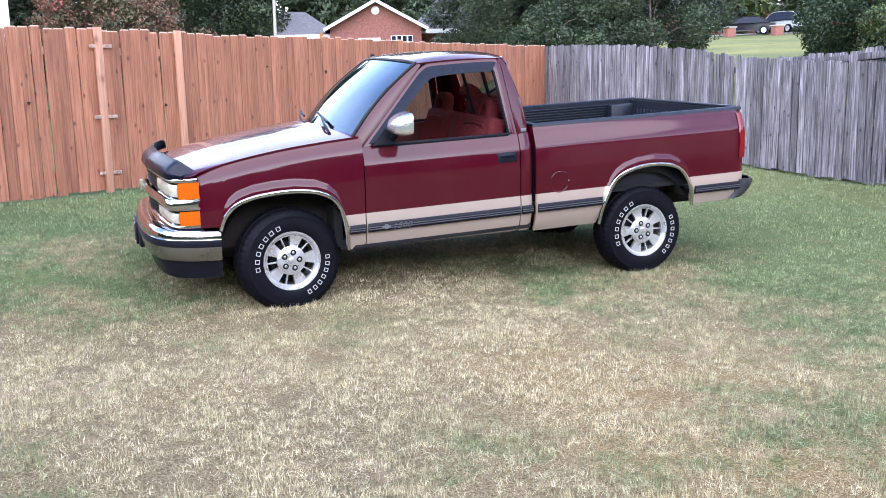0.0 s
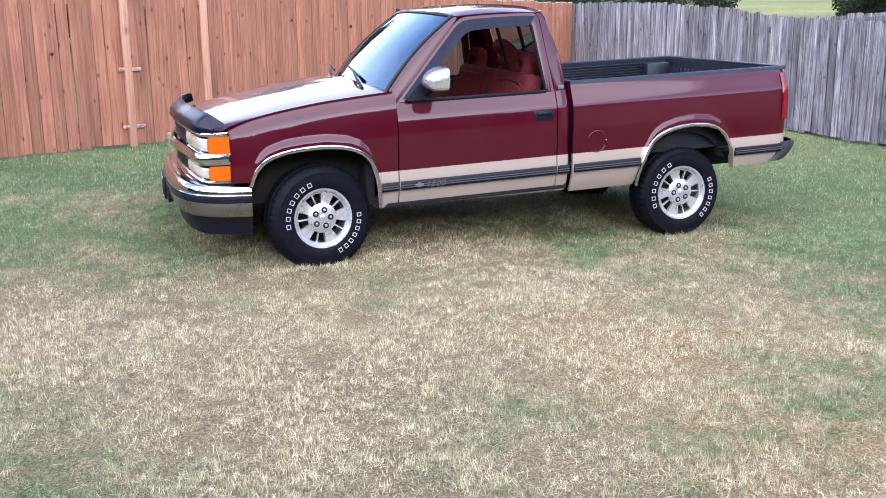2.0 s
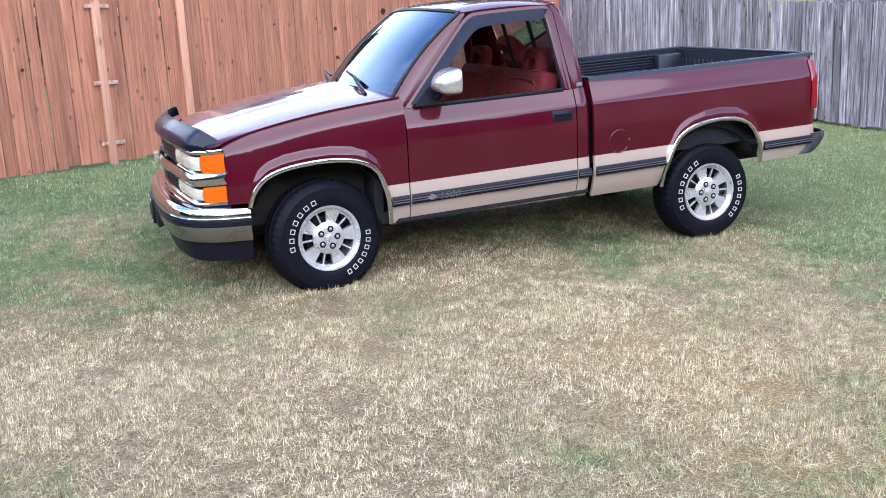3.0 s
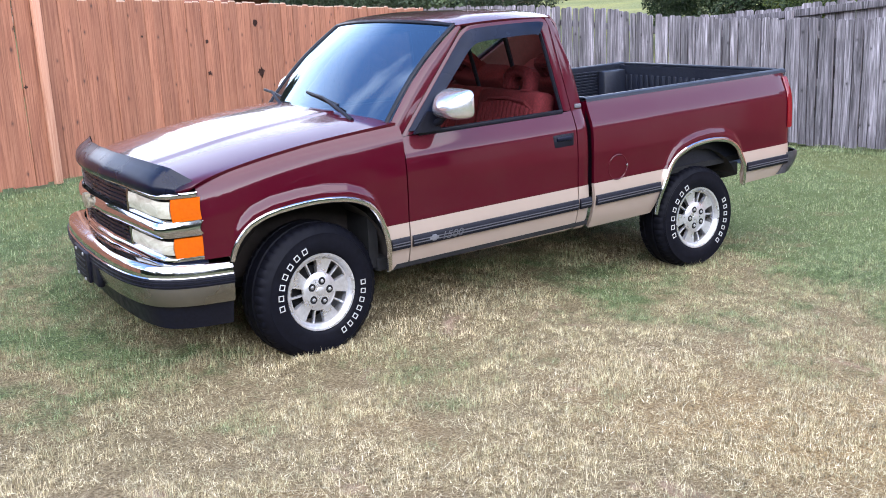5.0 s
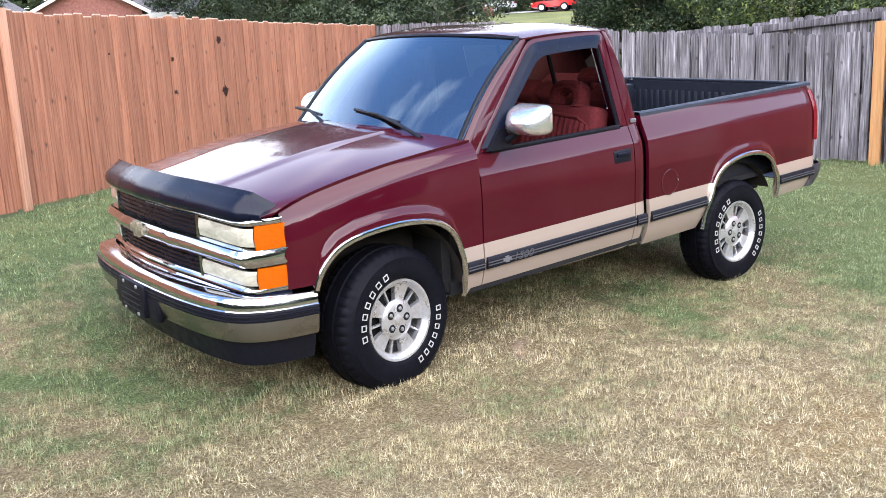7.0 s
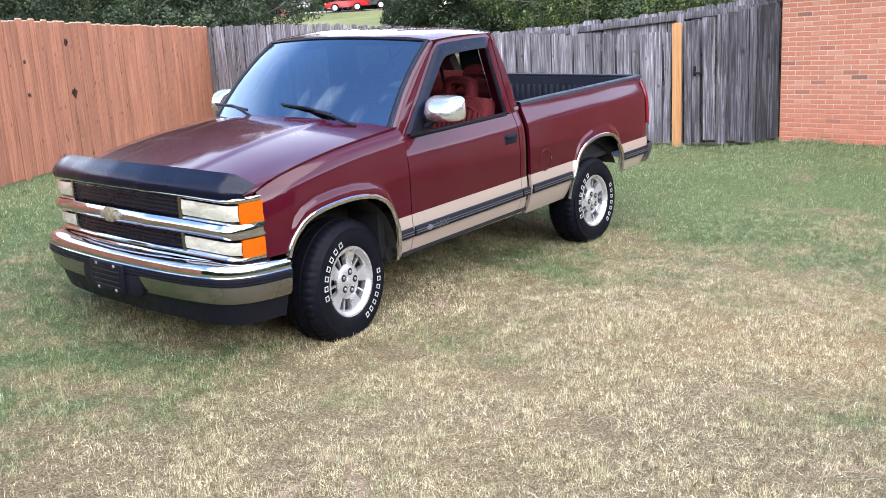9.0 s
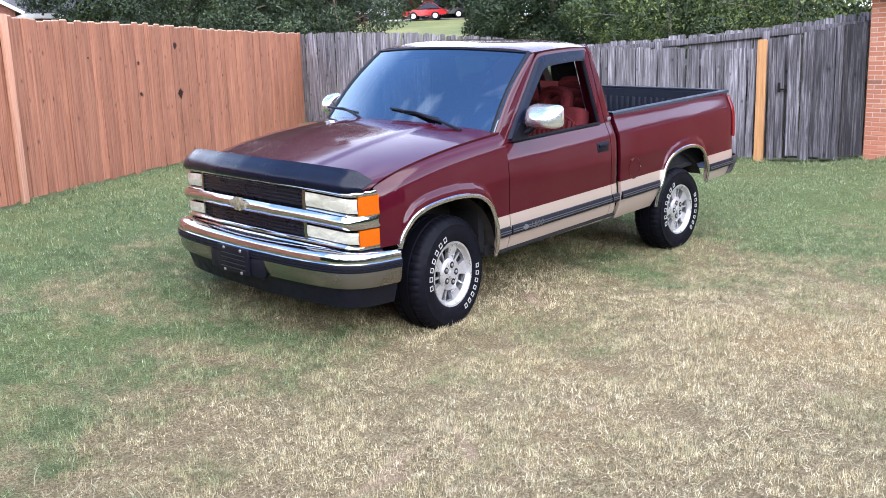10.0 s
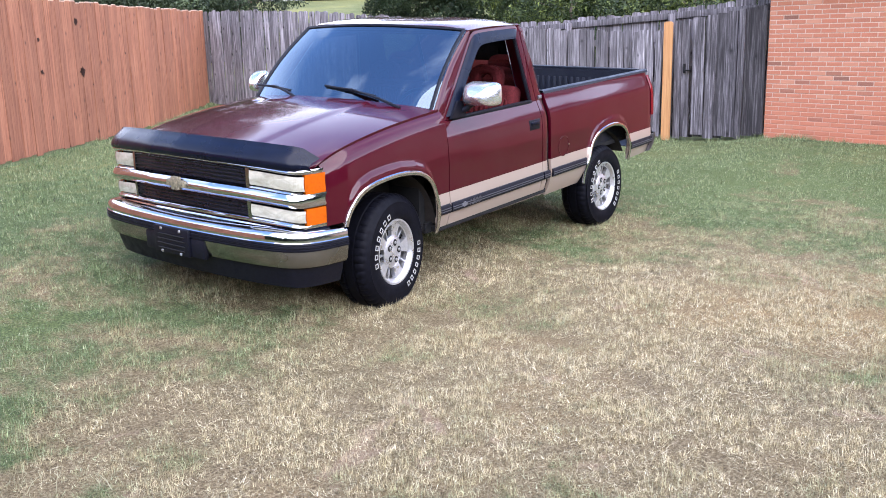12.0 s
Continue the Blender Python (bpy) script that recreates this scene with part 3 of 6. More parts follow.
width_low = smooth_table([(0.32, 0.87), (0.40, 0.915), (0.44, 0.935), (0.50, 0.951), (0.57, 0.965), (0.602, 0.967), (0.655, 0.960), (0.70, 0.9595), (0.86, 0.963), (0.96, 0.960), (1.03, 0.954), (1.06, 0.946), (1.155, 0.904), (1.18, 0.894), (1.21, 0.886)], 0.013)
cab_width = lerp_table([(1.10, 0.908), (1.155, 0.903), (1.745, 0.800), (1.80, 0.76)])
hood_edge = smooth_table([(-0.95, 1.03), (-0.75, 1.062), (-0.56, 1.092), (-0.3, 1.142), (0.0, 1.185), (0.3, 1.211), (0.577, 1.228)], 0.09)
fender_shoulder = smooth_table([(0, 0.890), (0.02, 0.912), (0.055, 0.932), (0.075, 0.942), (0.16, 0.953), (0.3, 0.962)], 0.016)
face_x = smooth_table([(-0.3, -0.920), (0, -0.936), (0.3, -0.920), (0.557, -0.875), (0.75, -0.836), (0.86, -0.805), (0.902, -0.765), (0.918, -0.700), (0.928, -0.620), (0.94, -0.5)], 0.010)
back_x = smooth_table([(1.0, 1.955), (1.2, 1.95), (1.396, 1.92), (1.68, 1.815), (1.755, 1.765)], 0.04)
ARCH_F = [(-0.488, 0.66), (-0.462, 0.74), (-0.42, 0.80), (-0.36, 0.845), (-0.25, 0.878), (-0.1, 0.893), (0.05, 0.895), (0.2, 0.875), (0.3, 0.835), (0.36, 0.78), (0.40, 0.70), (0.425, 0.60), (0.443, 0.405)]
ARCH_R = [(2.545, 0.366), (2.575, 0.50), (2.609, 0.59), (2.65, 0.67), (2.70, 0.73), (2.78, 0.775), (2.9, 0.805), (3.05, 0.816), (3.2, 0.80), (3.3, 0.755), (3.36, 0.69), (3.40, 0.60), (3.425, 0.50), (3.433, 0.43)]
TAN_Z = 0.672


def chaikin(p, n=2):
    p = [Vector(q) for q in p]
    for _ in range(n):
        out = [p[0]]
        for a, b in zip(p, p[1:]):
            out += [a * 0.75 + b * 0.25, a * 0.25 + b * 0.75]
        p = out + [p[-1]]
    return p


def dense(table, step=0.012):
    xs = [table[0][0]]
    for (a, _), (b, _) in zip(table, table[1:]):
        k = max(1, round((b - a) / step))
        xs += [a + (b - a) * (i + 1) / k for i in range(k)]
    return xs


def arch_bulge(x, z, arch):
    """The raised brow over a wheel arch."""
    a = lerp_table(arch)
    if arch[0][0] - 0.03 < x < arch[-1][0] + 0.02:
        d = z - a(x)
        fade = float(smooth01((x - arch[0][0] + 0.01) / 0.09))
        return fade * (0.017 * float(smooth01((0.092 - d) / 0.060)) if d > -0.02 else 0.017)
    return 0.0


def side_sheet(xs, lo, hi, width, nu=40, nl=6):
    """A body side between two edges, painted in two colours."""
    bm = bmesh.new()
    up, low = [], []
    for x in xs:
        l, h = lo(x), hi(x)
        m = max(l, min(TAN_Z, h))
        up.append([(x, -width(x, m + (h - m) * k / nu), m + (h - m) * k / nu) for k in range(nu + 1)])
        low.append([(x, -width(x, l + (m - l) * k / nl), l + (m - l) * k / nl) for k in range(nl + 1)])
    grid(up, bm, mat=0)
    grid(low, bm, mat=1)
    bmesh.ops.dissolve_degenerate(bm, dist=0.0005, edges=bm.edges[:])
    return bm


def fender_width(x, z):
    w = min(fender_shoulder(max(0, hood_edge(x) - z)), width_low(min(z, 0.9)))
    w -= 0.030 * max(0, (-0.40 - x) / 0.22) ** 2
    return w + arch_bulge(x, z, ARCH_F)


def bed_width(x, z):
    return width_low(z) + arch_bulge(x, z, ARCH_R)


def both(name, make, material, label="", parent=None, smooth=40):
    out = []
    for flip in (False, True):
        bm = make()
        out.append(tp(name, mirror_y(bm) if flip else bm, material, parent, label, smooth))
    return out


def make_fender():
    af = lerp_table(ARCH_F)
    xs = [-0.622, -0.58, -0.54, -0.50] + dense(ARCH_F) + [0.46, 0.50, 0.54, 0.576]
    lo = lambda x: 0.69 if x < -0.488 else af(x) if x <= 0.443 else 0.405
    return thick(side_sheet(xs, lo, hood_edge, fender_width), 0.012)


def make_door():
    xs = [0.584 + (1.842 - 0.584) * i / 24 for i in range(25)]
    lo = lambda x: 0.402 - 0.016 * (x - 0.584) / 1.258 + 0.01 * max(0, (x - 1.76) / 0.08) ** 2
    return thick(side_sheet(xs, lo, lambda x: 1.156, lambda x, z: width_low(z)), 0.03)


def make_cab_corner():
    xs = [1.850, 1.88, 1.92, 1.945, 1.956]
    wf = lambda x, z: width_low(z) - 0.03 * max(0, (x - 1.92) / 0.036) ** 2
    return thick(side_sheet(xs, lambda x: 0.384, lambda x: 1.16, wf), 0.02)


def make_bedside():
    ar = lerp_table(ARCH_R)
    xs = [1.982, 1.986, 2.0, 2.1, 2.2, 2.3, 2.4, 2.5, 2.544] + dense(ARCH_R) + [3.44, 3.5, 3.6, 3.7, 3.8, 3.88, 3.92, 3.945]
    lo = lambda x: ar(x) if 2.545 <= x <= 3.433 else 0.366 if x < 3 else 0.43 + 0.02 * (x - 3.43)
    wf = lambda x, z: bed_width(x, z) - 0.025 * max(0, (x - 3.88) / 0.065) ** 2
    return thick(side_sheet(xs, lo, lambda x: 1.205, wf), 0.025)


fenders = both("fender", make_fender, [MAROON, TAN], "maroon front fender with tan lower band")
doors = both("door", make_door, [MAROON, TAN], "closed maroon door with the window rolled down")
both("cab_corner", make_cab_corner, [MAROON, TAN])
bedsides = both("bed_side", make_bedside, [MAROON, TAN], "maroon bed side with tan lower band")


def make_lip(arch, extra):
    def f():
        pts = chaikin([(x, 0, z) for x, z in arch], 1)
        rows = []
        for i, p in enumerate(pts):
            d = (pts[min(i + 1, len(pts) - 1)] - pts[max(i - 1, 0)]).normalized()
            nrm = Vector((-d.z, 0, d.x))
            w = (width_low(max(0.45, min(p.z, 0.9))) if arch is ARCH_R else fender_width(p.x, p.z)) + extra
            q = Vector((p.x, -w, p.z))
            rows.append([q + nrm * (0.016 * math.cos(t)) + Vector((0, -0.010 * math.sin(t), 0)) for t in np.linspace(0, 2 * math.pi, 8, endpoint=False)])
        return grid(rows, close_v=True)
    return f


both("arch_trim", make_lip(ARCH_F, 0.004), CHROME, "bright chrome wheel arch trim")
both("arch_trim", make_lip(ARCH_R, 0.019), CHROME, "bright chrome wheel arch trim")


def make_moulding(x0, x1):
    def f():
        bm = bmesh.new()
        n = max(2, int((x1 - x0) / 0.1))
        prof = [(0.524, 0.0), (0.527, 0.014), (0.540, 0.018), (0.5435, 0.018), (0.545, 0.021), (0.551, 0.021), (0.5525, 0.018), (0.559, 0.018), (0.5605, 0.021), (0.5665, 0.021), (0.568, 0.018), (0.584, 0.016), (0.590, 0.012), (0.593, 0.0)]
        rows = []
        for i in range(n + 1):
            x = x0 + (x1 - x0) * i / n
            rows.append([(x, -(width_low(0.56) + d - 0.002), z) for z, d in prof])
        grid(rows, bm)
        bm.faces.ensure_lookup_table()
        for fc in bm.faces:
            z = fc.calc_center_median().z
            fc.material_index = 1 if 0.545 < z < 0.551 or 0.5605 < z < 0.5665 else 0
        for r in (rows[0], rows[-1]):
            bm.faces.new([bm.verts.new(p) for p in r])
        return bm
    return f


for a, b, who in ((0.452, 0.572, fenders), (0.592, 1.838, doors), (1.854, 1.948, None), (1.994, 2.572, bedsides), (3.452, 3.90, bedsides)):
    for k, flip in enumerate((False, True)):
        bm = make_moulding(a, b)()
        tp("side_moulding", mirror_y(bm) if flip else bm, [TRIM, GREY_STRIPE], who[k] if who else truck, "black ribbed side moulding")

# figures and a plain badge on the door moulding
fc_ = bpy.data.curves.new("figures", "FONT")
fc_.body, fc_.size, fc_.extrude, fc_.shear = "1500", 0.062, 0.001, 0.25
fo_ = bpy.data.objects.new("figures", fc_)
scene.collection.objects.link(fo_)
fm_ = bpy.data.meshes.new_from_object(fo_.evaluated_get(bpy.context.evaluated_depsgraph_get()))
bpy.data.objects.remove(fo_)
bm = bmesh.new()
bm.from_mesh(fm_)
bmesh.ops.transform(bm, matrix=Matrix.Translation((0.775, -(width_low(0.56) + 0.021), 0.536)) @ Matrix.Rotation(radians(90), 4, "X") @ Matrix.Diagonal((1.25, 1, 1, 1)), verts=bm.verts[:])
tp("model_badge", bm, plain("worn_print", (0.06, 0.06, 0.065), 0.5, 0, 0.2, 60), doors[0], "silver figures 1500", smooth=0)
bm = bmesh.new()
for x0, x1, z0, z1, d in ((0.700, 0.762, 0.548, 0.566, 0.0), (0.718, 0.744, 0.540, 0.574, 0.001)):
    box(x0, x1, -(width_low(0.56) + 0.0225 + d), -(width_low(0.56) + 0.015), z0, z1, 0, bm)
tp("door_badge", bm, LIGHT_GREY, doors[0], "small silver cross-shaped badge")

# window frames of the doors, glass runs, visors
OUTER = [(0.588, 1.157), (0.70, 1.283), (1.00, 1.62), (1.10, 1.728), (1.19, 1.742), (1.66, 1.748), (1.735, 1.735), (1.752, 1.67), (1.842, 1.157)]
INNER = [(0.700, 1.166), (0.80, 1.278), (1.04, 1.545), (1.13, 1.638), (1.21, 1.660), (1.60, 1.670), (1.668, 1.660), (1.684, 1.60), (1.764, 1.166)]


def frame_pts(k, proud=0.0):
    """Points along the window frame, k of the way from its outer to its inner edge."""
    a, b = chaikin([(x, z, 0) for x, z in OUTER]), chaikin([(x, z, 0) for x, z in INNER])
    return [(p.x + (q.x - p.x) * k, -(cab_width(p.y + (q.y - p.y) * k) + proud), p.y + (q.y - p.y) * k) for p, q in zip(a, b)]


def make_frame():
    return thick(grid([frame_pts(0, -0.001), frame_pts(0.08, 0.001), frame_pts(0.5, 0.002), frame_pts(0.78, 0)]), 0.04)


def make_run():
    return thick(grid([frame_pts(0.78, -0.004), frame_pts(0.9, -0.002), frame_pts(1.0, -0.014)]), 0.03)


def make_visor():
    rows = []
    for f, p in ((0.0, 0.004), (0.22, 0.013), (0.6, 0.020), (1.0, 0.023)):
        a, b = frame_pts(0.24, p), frame_pts(1.20, p)
        c = frame_pts(1.0, p)
        row = []
        for i in range(2, 26):
            e = Vector(c[i]).lerp(Vector(b[i]), float(smooth01((i - 2) / 9)))
            row.append(Vector(a[i]).lerp(e, f))
        rows.append(row)
    return thick(grid(rows), 0.004)


for k, flip in enumerate((False, True)):
    f = (lambda bm: mirror_y(bm)) if flip else (lambda bm: bm)
    tp("window_frame", f(make_frame()), MAROON, doors[k])
    tp("window_seal", f(make_run()), TRIM, doors[k], "black rubber window seal")
    tp("vent_visor", f(make_visor()), VISOR, doors[k], "dark smoked vent visor")
    tp("belt_seal", f(box(0.70, 1.77, -0.912, -0.88, 1.148, 1.172, 0.004)), TRIM, doors[k], "black window sill strip")
    hb = box(1.655, 1.815, -0.962, -0.938, 0.943, 1.022, 0.008)
    h = tp("door_handle", f(hb), TRIM, doors[k], "black door handle in its recess")
    tp("handle_lever", f(box(1.675, 1.797, -0.972, -0.955, 0.985, 1.012, 0.006)), SHIELD, h)
    tp("handle_rim", f(box(1.651, 1.819, -0.9580, -0.945, 0.939, 1.026, 0.004)), TRIM, h)
    tp("door_trim_panel", f(box(0.62, 1.83, -0.885, -0.85, 0.55, 1.15, 0.02)), RED_PLASTIC, doors[k], "red inner door panel")


pg = bmesh.new()
pg.faces.new([pg.verts.new((x, cab_width(z) - 0.03, z)) for x, z in INNER])
pgo = tp("side_glass", pg, GLASS, doors[1], "tinted side window, rolled up")
pgo.visible_shadow = False


def make_pillar():
    rows = []
    for s in np.linspace(0, 1, 9):
        a = Vector((0.522 + 0.553 * s, -(0.884 - 0.094 * s), 1.222 + 0.526 * s)) + Vector((-0.030, 0.004, 0.022)) * math.sin(math.pi * s)
        b = Vector((0.582 + 0.51 * s, -(0.905 - 0.103 * s), 1.158 + 0.572 * s))
        m = (a + b) / 2 + Vector((-0.002, -0.006, 0.0))
        rows.append([a, a * 0.6 + m * 0.4 + Vector((-0.001, -0.003, 0.0)), m, b * 0.7 + m * 0.3, b])
    return thick(grid(rows), -0.025)


def make_rear_pillar():
    rows = []
    for z in np.linspace(1.15, 1.742, 12):
        xd = float(np.interp(z, [1.157, 1.67, 1.735, 1.752], [1.8445, 1.7545, 1.738, 1.70]))
        xb, w = back_x(z), cab_width(z)
        rows.append([(xd, -w - 0.002, z), (xd + (xb - xd) * 0.5, -w, z), (xd + (xb - xd) * 0.85, -w + 0.008, z), (xb, -w + 0.03, z)])
    return thick(grid(rows), -0.02)


both("windshield_pillar", make_pillar, MAROON)
both("rear_pillar", make_rear_pillar, MAROON)
both("cab_badge", lambda: box(1.872, 1.918, -0.912, -0.899, 1.170, 1.196, 0.003), LIGHT_GREY, "small silver badge")


def make_roof():
    rows = []
    for u in np.linspace(0, 1, 19):
        r = []
        for v in np.linspace(-1, 1, 25):
            bow = 1 - v * v
            x = (1.062 - 0.09 * bow) * (1 - u) + (1.766 + 0.03 * bow) * u
            z = 1.752 + 0.056 * (1 - abs(v) ** 5) * (0.55 + 0.45 * math.sin(math.pi * u) ** 0.5) + 0.012 * math.sin(math.pi * u) - 0.006 * abs(v) ** 10
            r.append((x, v * 0.801, z))
        rows.append(r)
    return thick(grid(rows, flip=True), -0.012)


tp("roof", make_roof(), MAROON, label="maroon cab roof")


def make_windshield():
    rows = []
    for s in np.linspace(0, 1, 9):
        r = []
        for v in np.linspace(-1, 1, 17):
            bow = 1 - v * v
            a = Vector((0.520 - 0.16 * bow, v * 0.882, 1.228 + 0.022 * bow))
            b = Vector((1.072 - 0.09 * bow, v * 0.789, 1.752 + 0.034 * bow))
            p = a.lerp(b, s)
            r.append(p + Vector((-0.03, 0, 0.022)) * math.sin(math.pi * s))
        rows.append(r)
    return grid(rows)


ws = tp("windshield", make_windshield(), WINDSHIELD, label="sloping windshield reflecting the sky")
ws.visible_shadow = False


def windshield_edge(s, v):
    bow = 1 - v * v
    p = Vector((0.520 - 0.16 * bow, v * 0.882, 1.228 + 0.022 * bow)).lerp(Vector((1.072 - 0.09 * bow, v * 0.789, 1.752 + 0.034 * bow)), s)
    return p + Vector((-0.03, 0, 0.022)) * math.sin(math.pi * s)


seal = bmesh.new()
for line in ([(0.012, v) for v in np.linspace(-0.98, 0.98, 21)], [(0.985, v) for v in np.linspace(-0.98, 0.98, 21)], [(s, -0.975) for s in np.linspace(0.01, 0.985, 13)], [(s, 0.975) for s in np.linspace(0.01, 0.985, 13)]):
    tube([windshield_edge(s, v) for s, v in line], 0.0135, 6, seal)
tp("windshield_seal", seal, TRIM, ws, "black rubber windshield seal")


def make_cowl():
    rows = []
    for s in np.linspace(0, 1, 4):
        rows.append([(0.50 - 0.15 * (1 - v * v) - 0.10 * s + 0.02, v * 0.82, 1.228 + 0.020 * (1 - v * v) - 0.012 * s) for v in np.linspace(-1, 1, 17)])
    return thick(grid(rows), 0.02)


tp("cowl_panel", make_cowl(), TRIM, label="black cowl panel under the wipers")


def hood_point(u, v):
    y = v * 0.893
    xf = face_x(abs(y)) + 0.03 if abs(v) < 0.97 else -0.66
    xr = 0.36 + 0.20 * v * v
    x = xf * (1 - u) + xr * u
    z = hood_edge(x) + 0.068 * (1 - abs(v) ** 2.3) * (0.86 + 0.14 * u)
    ridge = float(smooth01((0.455 - abs(y) * (1 + 0.12 * (1 - u))) / 0.05))
    z += 0.005 * ridge * float(smooth01(u * 6))
    z -= 0.03 * (1 - u) ** 14
    return (x, y, z)


tp("hood", thick(grid([[hood_point(u, v) for v in np.linspace(-1, 1, 61)] for u in np.linspace(0, 1, 25)], flip=True), 0.015), MAROON, label="long maroon hood with two raised creases")


def make_shield():
    rows = []
    for off, dz in ((0.004, -0.024), (-0.024, -0.012), (-0.036, 0.012), (-0.030, 0.040), (-0.006, 0.068), (0.028, 0.092), (0.052, 0.108), (0.060, 0.118)):
        r = []
        for v in np.linspace(-1, 1, 45):
            y = v * (0.915 if v < 0 else 0.870)
            x = face_x(abs(y))
            zb = 1.095 - 0.038 * abs(v) ** 2
            end = 1 - (0.62 if v < 0 else 0.55) * float(smooth01((abs(v) - 0.945) / 0.055))
            r.append((x + off, y, zb + dz * (end if dz > 0 else 1)))
        rows.append(r)
    return thick(grid(rows), 0.005)


tp("bug_shield", make_shield(), SHIELD, label="glossy black bug shield along the hood edge")


def inward(bm, t):
    """Thickness behind a sheet of the truck's face, away from the front."""
    bmesh.ops.remove_doubles(bm, verts=bm.verts[:], dist=0.0004)
    bmesh.ops.recalc_face_normals(bm, faces=bm.faces[:])
    bm.normal_update()
    if sum(f.normal.x * f.calc_area() for f in bm.faces) > 0:
        bmesh.ops.reverse_faces(bm, faces=bm.faces[:])
        bm.normal_update()
    x0 = min(v.co.x for v in bm.verts)
    bmesh.ops.solidify(bm, geom=bm.faces[:], thickness=t)
    if min(v.co.x for v in bm.verts) < x0 - t * 0.4:
        bmesh.ops.translate(bm, vec=(t, 0, 0), verts=bm.verts[:])
    return bm


def sag(w):
    return 0.05 * (w / 0.92) ** 2


def face_sheet(y0, y1, z0, z1, off, n=24, m=3, edge=0.0, bm=None):
    """A sheet that follows the curve of the truck's face."""
    rows = []
    for k in range(m + 1):
        f = k / m
        rows.append([(face_x(abs(y)) + off - edge * math.sin(math.pi * f), y, z0 + (z1 - z0) * f - sag(abs(y))) for y in np.linspace(y0, y1, n)])
    return grid(rows, bm)


grille = tp("grille", inward(face_sheet(-0.89, 0.89, 0.70, 1.09, 0.055, 40), 0.01), DARK, label="black grille with chrome frame and centre bar")
GRILLE_BAR = plain("grille_bar_black", (0.006, 0.0065, 0.012), 0.3, 0, 0.2, 40, 0.0, 0.35)
for z0 in (0.775, 0.797, 0.819, 0.841, 0.962, 0.985, 1.008, 1.031, 1.053):
    tp("grille_bar", inward(face_sheet(-0.535, 0.535, z0, z0 + 0.0065, 0.006, 24, 3, 0.010), 0.02), GRILLE_BAR, grille)
tp("grille_top_trim", inward(face_sheet(-0.9275, 0.9275, 1.070, 1.096, -0.012, 60, 4, 0.010), 0.03), CHROME, grille, "chrome strip")
tp("grille_centre_bar", inward(face_sheet(-0.9305, 0.9305, 0.872, 0.948, -0.020, 60, 6, 0.022), 0.04), CHROME, grille, "wide chrome bar")
tp("grille_bottom_trim", inward(face_sheet(-0.9285, 0.9285, 0.744, 0.764, -0.006, 60, 3, 0.010), 0.03), CHROME, grille, "chrome strip")
tp("lower_panel", inward(face_sheet(-0.9285, 0.9285, 0.67, 0.745, 0.004, 60, 3, 0.004), 0.02), SHIELD, grille, "glossy black panel under the grille")
tp("lower_trim", inward(face_sheet(-0.9285, 0.9285, 0.716, 0.724, -0.008, 60, 2, 0.006), 0.02), CHROME, grille, "thin chrome strip")
for s in (-1, 1):
    tp("lamp_frame", inward(face_sheet(s * 0.535, s * 0.56, 0.762, 1.072, -0.004, 4, 3, 0.004), 0.03), DULL_CHROME, grille)
# the badge: a plain flat cross
cross = bmesh.new()
for y0, y1, z0, z1 in ((-0.085, 0.085, 0.895, 0.938), (-0.036, 0.036, 0.877, 0.958)):
    box(-0.991 - 0.004 * (y1 < 0.05), -0.966, y0, y1, z0, z1, 0.004, cross)
tp("badge", cross, BOW, grille, "worn gold cross-shaped badge")

for s in (-1, 1):
    for z0, z1 in ((0.970, 1.056), (0.782, 0.852)):
        lm = tp("headlight", inward(face_sheet(s * 0.562, s * 0.899, z0, z1, -0.004, 16, 4, 0.006), 0.03), LENS, label="cloudy headlight lens")
        am = tp("turn_signal", inward(face_sheet(s * 0.9015, s * 0.928, z0 - 0.018, z1 + 0.012, -0.006, 14, 4, 0.005), 0.03), AMBER, label="amber corner lamp")
        tp("lamp_rim", inward(face_sheet(s * 0.557, s * 0.9275, z0 - 0.024, z0 - 0.018, -0.004, 24, 2, 0.004), 0.02), CHROME, lm)

# front bumper
BUMP = [(-1.032, 0.0, 0), (-1.024, 0.33, 0), (-0.998, 0.60, 0.003), (-0.952, 0.80, 0.008), (-0.872, 0.905, 0.02), (-0.72, 0.960, 0.035), (-0.49, 0.970, 0.05)]


def bumper_sheet(levels, t=0.02):
    """Levels of (height, inset) swept along the bumper's plan."""
    half = chaikin(BUMP, 2)
    line = [Vector((p.x, -p.y, p.z)) for p in half[:0:-1]] + half
    rows = []
    for z, inset in levels:
        r = []
        for i, p in enumerate(line):
            d = line[min(i + 1, len(line) - 1)] - line[max(i - 1, 0)]
            q = p + Vector((-d.y, d.x, 0)).normalized() * inset
            r.append((q.x, q.y, z - p.z))
        rows.append(r)
    return thick(grid(rows), t)


bumper = tp("front_bumper", bumper_sheet([(0.645, 0.012), (0.655, 0.0), (0.690, 0.0), (0.708, -0.012), (0.716, -0.04), (0.716, -0.10)]), CHROME, label="chrome front bumper with black rubber strip")
tp("rubber_strip", bumper_sheet([(0.598, 0.0), (0.602, 0.010), (0.612, 0.012), (0.614, 0.008), (0.622, 0.008), (0.624, 0.012), (0.632, 0.012), (0.634, 0.008), (0.642, 0.008), (0.645, 0.012), (0.652, 0.010)]), TRIM, bumper, "ribbed black rubber strip")
tp("bumper_lower", bumper_sheet([(0.490, -0.05), (0.497, -0.025), (0.52, -0.010), (0.58, 0.0), (0.600, 0.0)]), DULL_CHROME, bumper, "dull chrome lower bumper")
